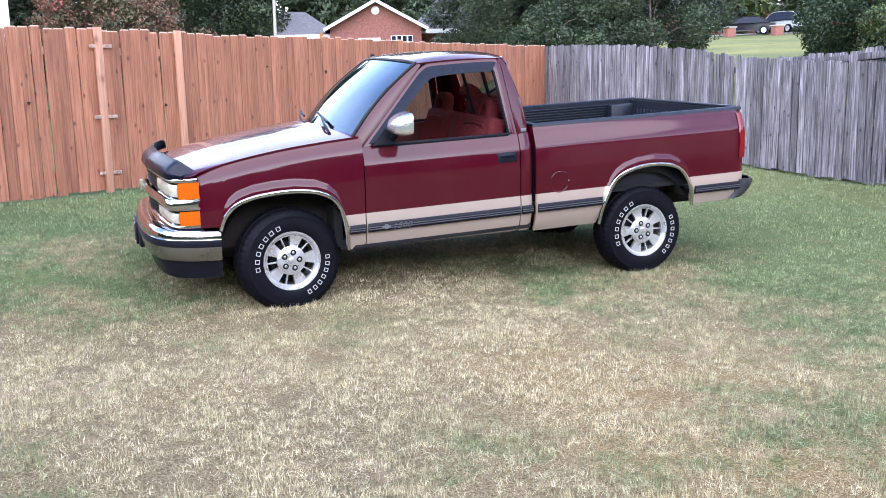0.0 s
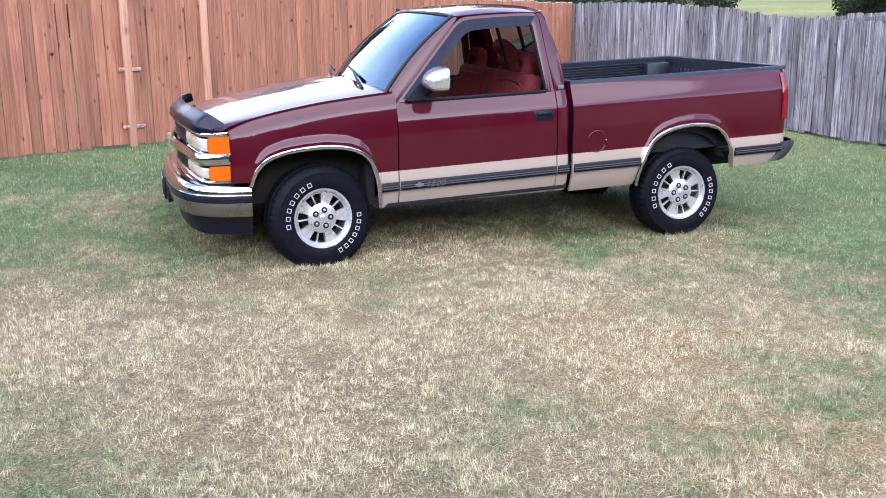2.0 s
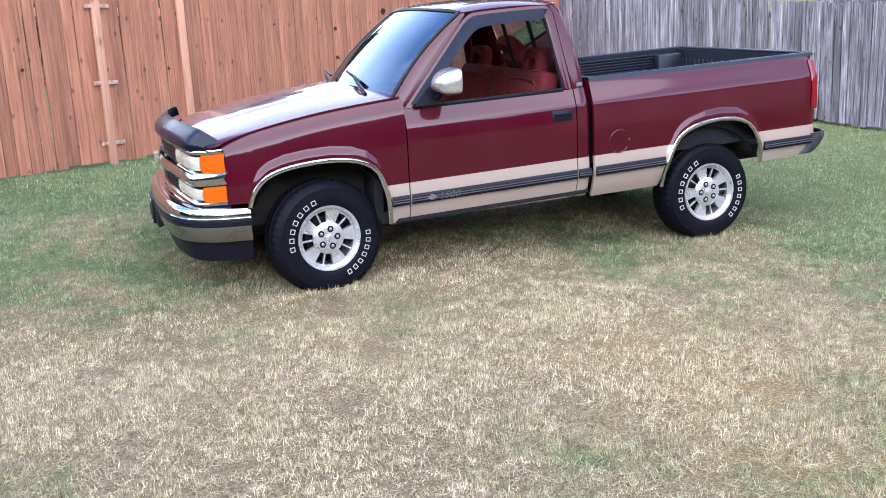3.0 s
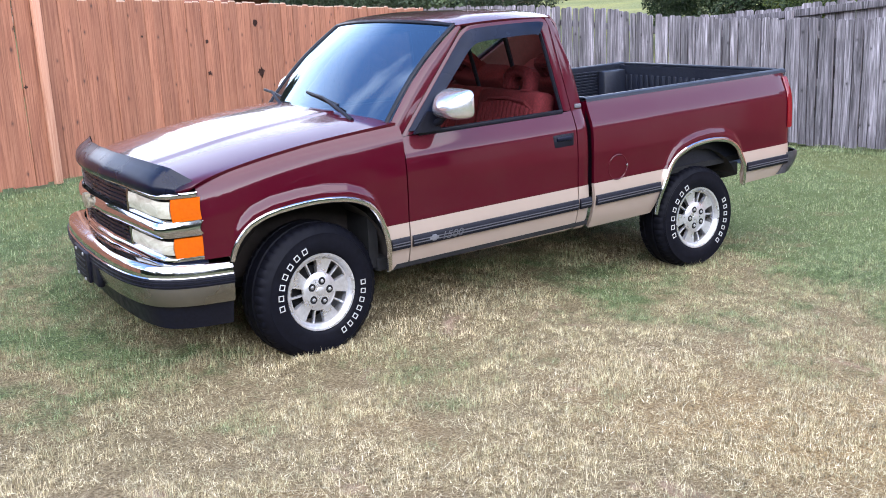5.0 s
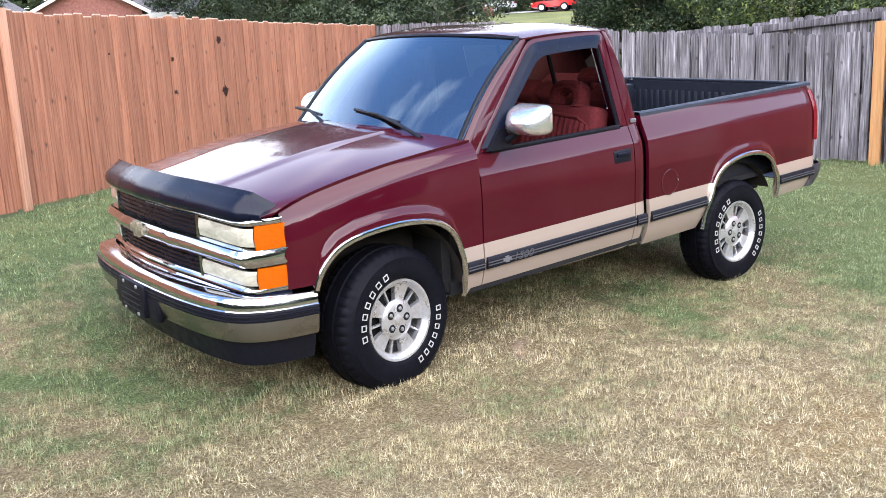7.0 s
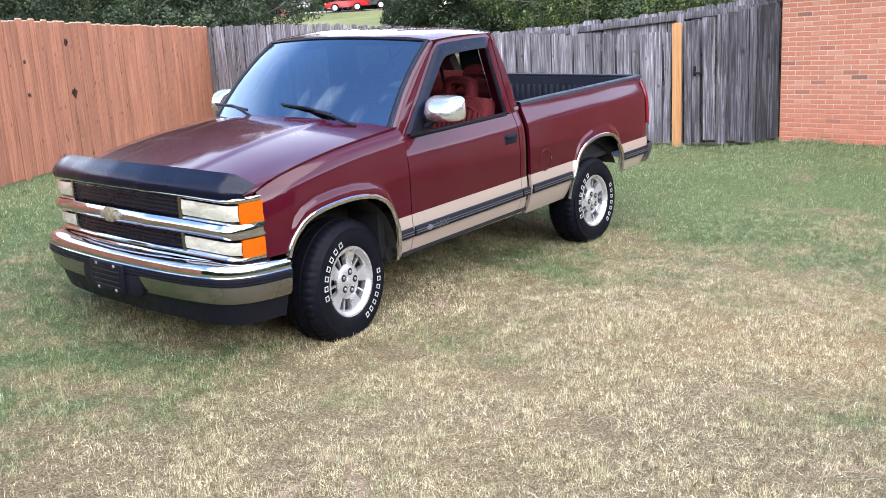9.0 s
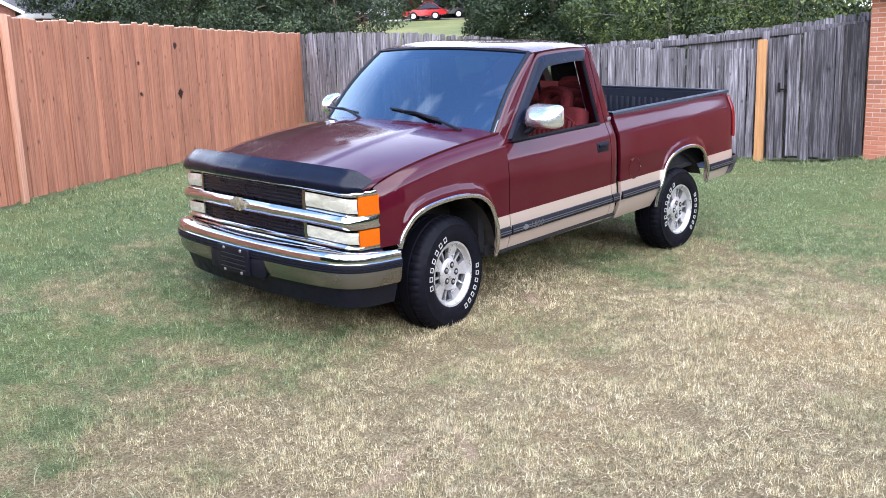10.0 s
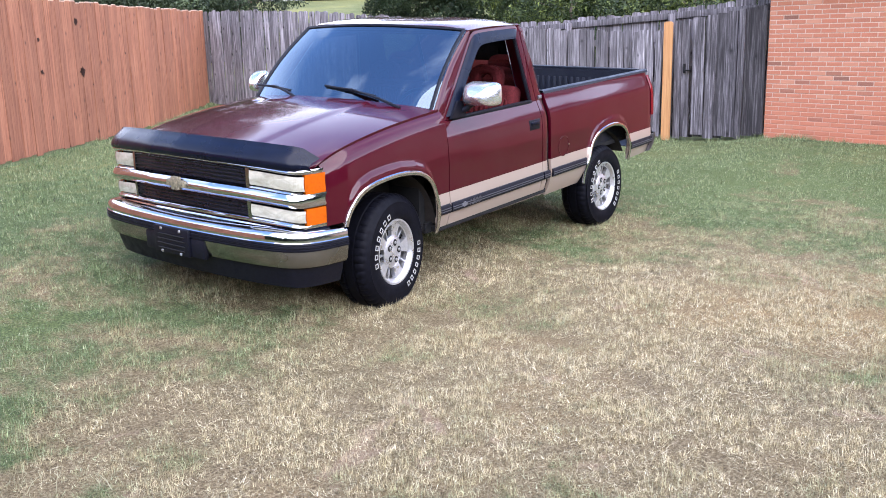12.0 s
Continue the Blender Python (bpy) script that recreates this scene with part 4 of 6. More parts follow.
tp("valance", bumper_sheet([(0.355, -0.10), (0.36, -0.085), (0.44, -0.06), (0.50, -0.045)]), TRIM, label="black plastic air dam under the bumper")
pl = tp("plate_bracket", box(-1.056, -1.025, -0.165, 0.165, 0.478, 0.650, 0.006), TRIM, bumper, "empty black number plate bracket")
for i, z in enumerate((0.505, 0.535, 0.565, 0.595)):
    tp("bracket_slat", box(-1.062, -1.05, -0.13, 0.13, z, z + 0.008, 0.002), DARK, pl)
for y in (-0.09, 0.09):
    for z in (0.490, 0.635):
        tp("bracket_bolt", box(-1.064, -1.052, y - 0.009, y + 0.009, z - 0.009, z + 0.009, 0.004), STEEL, pl)
tp("bumper_centre", box(-1.036, -0.99, -0.29, 0.29, 0.47, 0.602, 0.02), TRIM, bumper, "black plastic centre section")

# mirrors
for s, out_ in ((-1, 0.0), (1, 0.085)):
    mb = bmesh.new()
    rows = []
    for a in (0.0, 0.06, 0.2, 0.4, 0.6, 0.75, 0.86, 0.93, 0.97, 1.0):
        r = []
        k = max(0.03, (1 - a**3.2) ** 0.42) * (0.97 if a == 0 else 1.0 - 0.10 * a)
        x = 0.90 - 0.15 * a
        for t in np.linspace(0, 2 * math.pi, 28, endpoint=False):
            c, sn = math.cos(t), math.sin(t)
            zz = 0.084 * k * math.copysign(abs(sn) ** 0.42, sn)
            r.append((x - out_ * 0.5 + 0.03 * a * max(0, zz) / 0.08, s * (1.055 + out_ - 0.012 * a + (0.142 - 0.8 * out_) * k * math.copysign(abs(c) ** 0.42, c)), 1.325 + zz - 0.012 * a))
        rows.append(r)
    grid(rows, mb, close_v=True)
    mi = tp("mirror", mb, plain("mirror_shell", (0.78, 0.78, 0.80), 0.2, 0.9, 0.06, 12), doors[0 if s < 0 else 1], "chrome door mirror")
    tp("mirror_glass", box(0.893 - out_ * 0.5, 0.900 - out_ * 0.5, s * (1.055 + out_) - 0.112 + 0.7 * out_, s * (1.055 + out_) + 0.112 - 0.7 * out_, 1.252, 1.398, 0.003), plain("mirror_silver", (0.85, 0.86, 0.88), 0.02, 1.0, 0.02), mi)
    tp("mirror_arm", tube([(0.80, s * 0.90, 1.20), (0.82, s * 0.95, 1.22), (0.84, s * (1.0 + out_), 1.27)], 0.022, 10), TRIM, mi)
    sail = bmesh.new()
    q = [(0.655, s * 0.916, 1.165), (0.84, s * 0.916, 1.165), (0.81, s * 0.906, 1.275), (0.76, s * 0.904, 1.280)]
    sail.faces.new([sail.verts.new(p) for p in (q if s > 0 else q[::-1])])
    tp("mirror_base", thick(sail, 0.02), TRIM, mi)

# wipers
for tip, heel, pivot in (((0.455, 0.05, 1.372), (0.425, -0.45, 1.325), (0.385, -0.70, 1.262)), ((0.450, 0.76, 1.350), (0.405, 0.36, 1.328), (0.360, 0.25, 1.280))):
    tip, heel, pivot = Vector(tip), Vector(heel), Vector(pivot)
    mid = tip.lerp(heel, 0.55) + Vector((-0.012, 0, 0.016))
    wp = tp("wiper", tube([pivot, pivot.lerp(mid, 0.4) + Vector((-0.012, 0, 0.014)), mid], 0.012, 8, r_end=0.008), TRIM, label="black wiper")
    tp("wiper_blade", tube([tip, tip.lerp(heel, 0.5) + Vector((-0.004, 0, 0.006)), heel], 0.0095, 6), TRIM, wp)
    tp("wiper_bridge", tube([tip.lerp(heel, 0.15), mid, tip.lerp(heel, 0.85)], 0.007, 6), TRIM, wp)

# back of the cab
bk = bmesh.new()
outer = [(-0.885, 1.0), (0.885, 1.0), (0.800, 1.70), (0.775, 1.752), (-0.775, 1.752), (-0.800, 1.70)]
inner = [(-0.66, 1.24), (0.66, 1.24), (0.63, 1.64), (0.60, 1.66), (-0.60, 1.66), (-0.63, 1.64)]
grid([[(back_x(z), y, z) for y, z in outer], [(back_x(z) - 0.004, y, z) for y, z in inner]], bk, close_v=True)
tp("cab_back", thick(bk, 0.014), MAROON)
rg = bmesh.new()
rg.faces.new([rg.verts.new((back_x(z) - 0.012, y, z)) for y, z in inner])
rw = tp("rear_window", rg, GLASS, label="sliding rear window")
rw.visible_shadow = False
for y in (-0.24, 0.24):
    tp("window_bar", tube([(back_x(1.24) - 0.012, y, 1.24), (back_x(1.66) - 0.012, y, 1.66)], 0.014, 6), TRIM, rw)
tp("cab_back_lower", box(1.94, 1.955, -0.88, 0.88, 0.42, 1.01), MAROON)

# cabin
tp("cab_floor", box(0.40, 1.94, -0.88, 0.88, 0.40, 0.47), DARK)
tp("firewall", box(0.36, 0.42, -0.86, 0.86, 0.42, 1.21), DARK)
tp("headliner", box(1.10, 1.74, -0.74, 0.74, 1.715, 1.735), RED_PLASTIC)
tp("dashboard", box(0.42, 0.78, -0.84, 0.84, 0.95, 1.20, 0.05), RED_PLASTIC, label="red dashboard")
sw = lathe([(0.185 + 0.014 * math.cos(t), 0.014 * math.sin(t)) for t in np.linspace(0, 2 * math.pi, 8, endpoint=False)], 36, axis="x")
grid([[(0.0, r * math.cos(a), r * math.sin(a)) for a in (1.2, 1.9)] for r in (0.0, 0.18)], sw)
bmesh.ops.transform(sw, matrix=Matrix.Translation((0.90, -0.42, 1.15)) @ Matrix.Rotation(radians(28), 4, "Y"), verts=sw.verts[:])
tp("steering_wheel", sw, TRIM, label="dark steering wheel")
seat = tp("bench_seat", box(1.05, 1.68, -0.80, 0.80, 0.72, 0.92, 0.06, seg=3), RED_CLOTH, label="red velour bench seat")
TILT_M = Matrix.Translation((1.63, 0, 0.825)) @ Matrix.Rotation(radians(14), 4, "Y")
sb = bmesh.new()
for y0, y1 in ((-0.80, -0.125), (-0.12, 0.12), (0.125, 0.80)):
    join(sb, box(-0.07, 0.09, y0, y1, 0.0, 0.465, 0.05, seg=3), TILT_M)
back = tp("backrest", sb, RED_CLOTH, seat, "red bench backrest with a fold-down middle")
for y0, y1 in ((-0.74, -0.20), (0.20, 0.74)):
    n = 12
    for i in range(n):
        y = y0 + (y1 - y0) * (i + 0.5) / n
        lean_ = 0.03 * math.sin(math.pi * (i + 0.5) / n)
        rib = join(None, tube([(-0.076, y, 0.02), (-0.086, y, 0.20), (-0.078, y, 0.345 + lean_), (-0.055, y, 0.365 + lean_)], 0.0205, 8), TILT_M)
        tp("seat_pleat", rib, RED_CLOTH, back, "rounded pleat of the seat insert")
    rim_ = tube([(-0.072, y0 - 0.01, 0.02), (-0.074, y0 - 0.01, 0.34), (-0.072, y0 + 0.07, 0.385), (-0.072, (y0 + y1) / 2, 0.40), (-0.072, y1 - 0.07, 0.385), (-0.074, y1 + 0.01, 0.34), (-0.072, y1 + 0.01, 0.02)], 0.012, 8)
    tp("seat_welt", join(None, rim_, TILT_M), RED_CLOTH, back, "raised welt round the seat insert")
for y in (-0.50, 0.56):
    hr = bmesh.new()
    out = [(-0.150, 0.0), (-0.150, 0.09), (-0.125, 0.145), (-0.06, 0.165), (0.06, 0.165), (0.125, 0.145), (0.150, 0.09), (0.150, 0.0)]
    inn = [(-0.062, 0.0), (-0.062, 0.055), (-0.05, 0.08), (-0.02, 0.09), (0.02, 0.09), (0.05, 0.08), (0.062, 0.055), (0.062, 0.0)]
    mid = [((a[0] + b[0]) / 2, (a[1] + b[1]) / 2) for a, b in zip(out, inn)]
    rows = [[(-0.045, yy, z) for yy, z in out], [(-0.062, yy, z) for yy, z in mid], [(-0.045, yy, z) for yy, z in inn], [(0.035, yy, z) for yy, z in inn], [(0.05, yy, z) for yy, z in mid], [(0.035, yy, z) for yy, z in out]]
    grid(rows, hr, close_u=True)
    for e_ in (0, -1):
        hr.faces.new([hr.verts.new(r_[e_]) for r_ in rows])
    bmesh.ops.remove_doubles(hr, verts=hr.verts[:], dist=0.0005)
    bmesh.ops.bevel(hr, geom=[e for e in hr.edges if e.is_manifold and e.calc_face_angle(0) > 0.7], offset=0.014, segments=3, affect="EDGES")
    bmesh.ops.transform(hr, matrix=Matrix.Translation((1.750, y, 1.268)) @ Matrix.Rotation(radians(12), 4, "Y"), verts=hr.verts[:])
    tp("headrest", hr, RED_CLOTH, seat, "red headrest with an open middle")

# bed
bedx0, bedx1 = 1.985, 3.925
tp("bed_front", box(1.975, 1.99, -0.87, 0.87, 0.46, 1.195), MAROON)
tp("bed_floor", box(1.98, 3.94, -0.87, 0.87, 0.60, 0.64), DARK)
lb = bmesh.new()
for y0, y1, x0, x1 in ((-0.86, -0.835, bedx0, bedx1), (0.835, 0.86, bedx0, bedx1), (-0.84, 0.84, bedx0 + 0.005, bedx0 + 0.03), (-0.84, 0.84, bedx1 - 0.03, bedx1)):
    box(x0, x1, y0, y1, 0.64, 1.20, 0, lb)
for i in range(19):
    z = 0.70 + i * 0.0255
    box(bedx0 + 0.10, bedx1 - 0.30, 0.820, 0.840, z, z + 0.013, 0.003, lb)
    box(bedx0 + 0.03, bedx1 - 0.1, -0.840, -0.826, z, z + 0.013, 0.003, lb)
for i in range(24):
    y = -0.78 + i * 0.066
    box(bedx0 + 0.028, bedx0 + 0.042, y, y + 0.03, 0.66, 1.12, 0.004, lb)
    box(bedx1 - 0.042, bedx1 - 0.028, y, y + 0.03, 0.66, 1.12, 0.004, lb)
    box(bedx0 + 0.04, bedx1 - 0.04, y, y + 0.03, 0.64, 0.655, 0, lb)
box(bedx1 - 0.30, bedx1 - 0.04, 0.74, 0.84, 0.66, 1.17, 0.02, lb)
liner = tp("bed_liner", lb, LINER, label="black plastic bed liner with ribs")
for s in (-1, 1):
    rail = bmesh.new()
    grid([[(x, s * w, z) for w, z in ((0.832, 1.19), (0.832, 1.214), (0.845, 1.222), (0.872, 1.222), (0.886, 1.214), (0.892, 1.196))] for x in (1.984, 2.6, 3.3, 3.95)], rail, flip=s < 0)
    tp("rail_cap", thick(rail, 0.006), LINER, liner, "black cap over the bed rail")
tp("front_cap", box(1.982, 2.03, -0.84, 0.84, 1.196, 1.222, 0.006), LINER, liner)
tg = tp("tailgate", box(3.928, 3.962, -0.80, 0.80, 0.62, 1.20, 0.012), MAROON, label="maroon tailgate")
tp("gate_cap", box(3.915, 3.966, -0.80, 0.80, 1.200, 1.222, 0.006), LINER, tg)


def make_tail():
    rows = []
    for z in np.linspace(0.795, 1.165, 8):
        w = width_low(z)
        rows.append([(3.892, -w + 0.002, z), (3.905, -w - 0.004, z), (3.938, -w + 0.004, z), (3.953, -w + 0.045, z), (3.953, -w + 0.13, z)])
    return thick(grid(rows), 0.008)


both("tail_light", make_tail, LAMP_RED, "red tail light")


def rear_bumper():
    line = chaikin([(3.90, -0.955, 0), (3.985, -0.965, 0), (4.07, -0.93, 0), (4.09, -0.80, 0), (4.09, 0.80, 0), (4.07, 0.93, 0), (3.985, 0.965, 0), (3.90, 0.955, 0)], 2)
    return thick(grid([[(p.x + dx, p.y, z) for p in line] for z, dx in ((0.452, -0.115), (0.465, -0.085), (0.50, -0.045), (0.54, -0.012), (0.565, 0.0), (0.592, 0.0), (0.604, -0.02))]), 0.006)


rb = tp("rear_bumper", rear_bumper(), plain("dull_bumper", (0.055, 0.058, 0.066), 0.3, 0.5, 0.25, 20), label="dark step bumper")
tp("bumper_band", box(4.085, 4.098, -0.78, 0.78, 0.48, 0.58, 0.01), DULL_CHROME, rb)


def fuel_door():
    bm = bmesh.new()
    n = 40
    rows = []
    for rr, d in ((0.086, 0.002), (0.082, 0.0035), (0.078, 0.002)):
        rows.append([(2.186 + rr * math.cos(a), -(width_low(0.751 + rr * math.sin(a)) + d - 0.0), 0.751 + rr * math.sin(a)) for a in np.linspace(0, 2 * math.pi, n, endpoint=False)])
    return grid(rows, bm, close_v=True)


fd = tp("fuel_door", fuel_door(), MAROON, label="round fuel filler door")
tp("fuel_latch", box(2.258, 2.268, -0.972, -0.96, 0.748, 0.762, 0.002), CHROME, fd)

# what fills the arches and the underside
for s in (-1, 1):
    for cx, cz, rr, a0 in ((-0.02, 0.40, 0.50, 0.12), (2.99, 0.29, 0.46, 0.50)):
        bm = bmesh.new()
        ar = [(cx + rr * math.cos(a), cz + rr * math.sin(a)) for a in np.linspace(a0, math.pi - a0, 22)]
        grid([[(x, s * w, z) for x, z in ar] for w in (0.915, 0.60)], bm)
        ring = [bm.verts.new((x, s * 0.60, z)) for x, z in ar]
        bm.faces.new(ring)
        tp("wheel_liner", bm, ARCH_DIRT)
tp("engine_bay", box(-0.86, 0.40, -0.56, 0.56, 0.42, 1.02), DARK)
tp("front_support", box(-0.90, -0.62, -0.60, 0.60, 0.45, 0.70), DARK)
for s in (-1, 1):
    tp("frame_rail", box(-0.75, 3.95, s * 0.42 - 0.05, s * 0.42 + 0.05, 0.36, 0.47, 0.01), DARK)
    tp("rocker", box(0.46, 1.95, s * 0.90 - 0.03, s * 0.90 + 0.03, 0.40, 0.44, 0.01), DARK)
tp("rear_axle", tube([(2.989, -0.7, 0.25), (2.989, 0.7, 0.25)], 0.05, 12), DARK)
tp("front_axle", tube([(0, -0.7, 0.36), (0, 0.7, 0.36)], 0.05, 12), DARK)
tp("exhaust_pipe", tube([(1.2, 0.35, 0.34), (2.6, 0.38, 0.34), (3.2, 0.62, 0.46), (3.85, 0.75, 0.40)], 0.03, 10), STEEL)
tp("hitch_bar", box(3.80, 3.98, -0.35, 0.35, 0.40, 0.46, 0.01), DARK)


def wheel(x, side, steer=0.0, phase=0.0, marks=()):
    """Outward is -y; phase turns the spokes, marks are the spans of the raised marks, in degrees."""
    e = new("wheel")
    e.parent = truck
    hub_z = 0.373 if x < 1 else 0.386
    e.matrix_basis = pose(x, side * 0.822, hub_z + LEAN_Y * (side * 0.80 + 0.80), 0, 0, steer + (0 if side < 0 else 180))
    R = 0.388 if x < 1 else 0.370
    bm = bmesh.new()
    prof = [(0.205, 0.10), (0.215, 0.125), (0.27, 0.138), (0.325, 0.135), (R - 0.036, 0.122), (R - 0.016, 0.108), (R - 0.006, 0.095), (R, 0.075), (R, 0.05), (R - 0.010, 0.046), (R - 0.010, 0.036), (R, 0.032), (R, -0.032), (R - 0.010, -0.036), (R - 0.010, -0.046), (R, -0.05), (R, -0.075), (R - 0.006, -0.095), (R - 0.016, -0.108), (R - 0.036, -0.122), (0.338, -0.1285), (0.334, -0.1325), (0.329, -0.1315), (0.30, -0.1365), (0.262, -0.1375), (0.240, -0.132), (0.227, -0.128), (0.219, -0.118), (0.208, -0.10)]
    n = 192
    rows = []
    for i in range(n):
        a = 2 * math.pi * i / n
        cut = 0.006 if i % 4 == 0 else 0.0
        rows.append([((r - (cut if abs(h) > 0.04 and r > R - 0.023 else 0)) * math.cos(a), h, (r - (cut if abs(h) > 0.04 and r > R - 0.023 else 0)) * math.sin(a)) for r, h in prof])
    grid(rows, bm, close_u=True)
    part("tyre", bm, RUBBER, e, "black tyre with raised white marks")
    # plain outlined blocks in place of the maker's lettering
    for a0, a1 in marks:
        for i in range(7):
            turn = Matrix.Rotation(-radians(a0 + (a1 - a0) * i / 6), 4, "Y") @ Matrix.Translation((0.269, 0, 0))
            blk = bmesh.new()
            wide = 0.0165 if abs(a1 - a0) > 72 else 0.0145
            for q in ((-0.0165, -0.0117, -wide, wide), (0.0117, 0.0165, -wide, wide), (-0.0117, 0.0117, -wide, -wide + 0.005), (-0.0117, 0.0117, wide - 0.005, wide)):
                box(q[0], q[1], -0.1400, -0.1360, q[2], q[3], 0, blk)
            part("raised_mark", join(None, blk, turn), WHITE_LETTER, e, "white outlined block on the tyre")
    part("rim", lathe([(0.186, -0.062), (0.188, -0.092), (0.192, -0.101), (0.198, -0.113), (0.207, -0.124), (0.219, -0.126), (0.224, -0.114), (0.212, -0.09), (0.197, 0.05), (0.20, 0.11)], 72), ALLOY, e, "silver alloy wheel with five wide spokes")
    part("brake_drum", lathe([(0.0, -0.03), (0.14, -0.03), (0.15, 0.03), (0.19, 0.05)], 32), DARK, e)
    fc = bmesh.new()
    radii = [0.030, 0.085, 0.098, 0.110, 0.150, 0.183, 0.192]
    angs = []
    for k in range(5):
        angs += [72 * k + phase + d for d in (-15.5, -10, -3, 3, 10, 15.5, 26, 36, 46)]
    def depth(r):
        return -0.092 - 0.012 * float(smooth01((0.112 - r) / 0.03)) - 0.004 * float(smooth01((r - 0.15) / 0.04))
    vs = [[fc.verts.new((r * math.cos(radians(a)), depth(r), r * math.sin(radians(a)))) for a in angs] for r in radii]
    na = len(angs)
    for i in range(len(radii) - 1):
        for j in range(na):
            if 2 < i < 5 and j % 9 in (5, 6, 7, 8):
                continue
            fc.faces.new([vs[i][j], vs[i + 1][j], vs[i + 1][(j + 1) % na], vs[i][(j + 1) % na]])
    fc.faces.new([v for v in vs[0]])
    bmesh.ops.recalc_face_normals(fc, faces=fc.faces[:])
    fc.normal_update()
    if fc.faces[0].normal.y > 0:
        bmesh.ops.reverse_faces(fc, faces=fc.faces[:])
    bmesh.ops.solidify(fc, geom=fc.faces[:], thickness=0.03)
    part("spokes", fc, ALLOY, e, "five wide silver spokes", smooth=30)
    cap = lathe([(0.0, -0.108), (0.020, -0.1075), (0.026, -0.105), (0.027, -0.098)], 24)
    part("hub_cap", cap, ALLOY, e)
    for k in range(5):
        a, b = radians(72 * k + phase), 72 * k + phase + 36
        rib = box(0.098, 0.190, -0.082, -0.060, -0.0055, 0.0055, 0.002)
        part("thin_rib", join(None, rib, Matrix.Rotation(-radians(b), 4, "Y")), ALLOY, e, "thin recessed rib between two spokes")
        # no real recess: a black disc, slightly proud, stands for the hole's shade
        hole = lathe([(0.0, -0.1046), (0.0185, -0.1046), (0.0205, -0.1056), (0.0225, -0.1046), (0.023, -0.100)], 20)
        bmesh.ops.translate(hole, vec=(0.061 * math.cos(a), 0, 0.061 * math.sin(a)), verts=hole.verts[:])
        part("lug_recess", hole, DARK, e, "black disc painted as the shade in a wheel nut hole")
        nb = lathe([(0.0, -0.1115), (0.008, -0.1115), (0.0105, -0.110), (0.0115, -0.102)], 6)
        bmesh.ops.translate(nb, vec=(0.061 * math.cos(a), 0, 0.061 * math.sin(a)), verts=nb.verts[:])
        part("lug_nut", nb, STEEL, e)
    return e


for s in (-1, 1):
    wheel(0.0, s, 8.0, 4.0, ((112, 188), (-64, 2)))
    wheel(2.989, s, 0.0, 36.0, ((120, 200), (-45, 22)))
# ---------------------------------------------------------------- fences


def picket_mesh(name, wid, tall, thk, material, seed, ears=True):
    rng = random.Random(seed)
    bm = bmesh.new()
    c = 0.022 if ears else 0.004
    out = [(-wid / 2, 0), (wid / 2, 0), (wid / 2, tall - c), (wid / 2 - c, tall), (-wid / 2 + c, tall), (-wid / 2, tall - c)]
    warp = [rng.uniform(-0.006, 0.006) for _ in range(4)]
    f, b = [], []
    for x, z in out:
        k = warp[min(3, int(z / tall * 3.99))]
        f.append(bm.verts.new((x, -thk / 2 + k, z)))
        b.append(bm.verts.new((x, thk / 2 + k, z)))
    bm.faces.new(f)
    bm.faces.new(b[::-1])
    for i in range(6):
        bm.faces.new([f[i], b[i], b[(i + 1) % 6], f[(i + 1) % 6]])
    bmesh.ops.recalc_face_normals(bm, faces=bm.faces[:])
    me = bpy.data.meshes.new(name)
    bm.to_mesh(me)
    bm.free()
    me.materials.append(material)
    return me


def fence(name, label, origin, direction, runs, top, material, wid, rail_mat, seed, gap=0.006, tilt=0.6, base=None, rails=(0.25, 0.95, 1.65), rail_side=1, rough=0.007):
    """Boards side by side along a line; top(u) is the height of their tops."""
    rng = random.Random(seed)
    root = thing(name, (0, 0, 0), label, "fence")
    meshes = [picket_mesh("board", wid * f, 1.9, 0.018, material, seed + i) for i, f in enumerate((0.94, 1.0, 1.0, 1.03, 0.97, 1.0))]
    ang = math.degrees(math.atan2(direction.y, direction.x))
    for u0, u1 in runs:
        u = u0
        while u < u1:
            me = rng.choice(meshes)
            p = origin + direction * (u + wid / 2)
            z0 = float(height(p.x, p.y)) + (base or 0.03) + rng.uniform(-0.015, 0.02)
            z1 = top(u) + rng.uniform(-0.018, 0.018)
            ob = new("board", me)
            ob.parent = root
            off = rng.uniform(-rough, rough)
            ob.matrix_basis = pose(p.x, p.y, z0, 0, rng.uniform(-tilt, tilt), ang) @ Matrix.Translation((0, off, 0)) @ Matrix.Diagonal((1, 1, (z1 - z0) / 1.9, 1))
            u += wid + gap + max(0, rng.gauss(0, 0.002))
        nrm = Vector((-direction.y, direction.x)) * rail_side
        for k in rails:
            n = max(1, int((u1 - u0) / 2.4))
            for i in range(n):
                a, b = origin + direction * (u0 + (u1 - u0) * i / n) + nrm * 0.045, origin + direction * (u0 + (u1 - u0) * (i + 1) / n) + nrm * 0.045
                za, zb = float(height(a.x, a.y)), float(height(b.x, b.y))
                ta, tb = top(u0 + (u1 - u0) * i / n), top(u0 + (u1 - u0) * (i + 1) / n)
                pa, pb = Vector((a.x, a.y, za + (ta - za) * k / 1.9)), Vector((b.x, b.y, zb + (tb - zb) * k / 1.9))
                d = (pb - pa)
                bm = box(0, d.length, -0.02, 0.02, -0.044, 0.044, 0.003)
                bmesh.ops.transform(bm, matrix=Matrix.Translation(pa) @ d.to_track_quat("X", "Z").to_matrix().to_4x4(), verts=bm.verts[:])
                part("rail", bm, rail_mat, root)
    return root


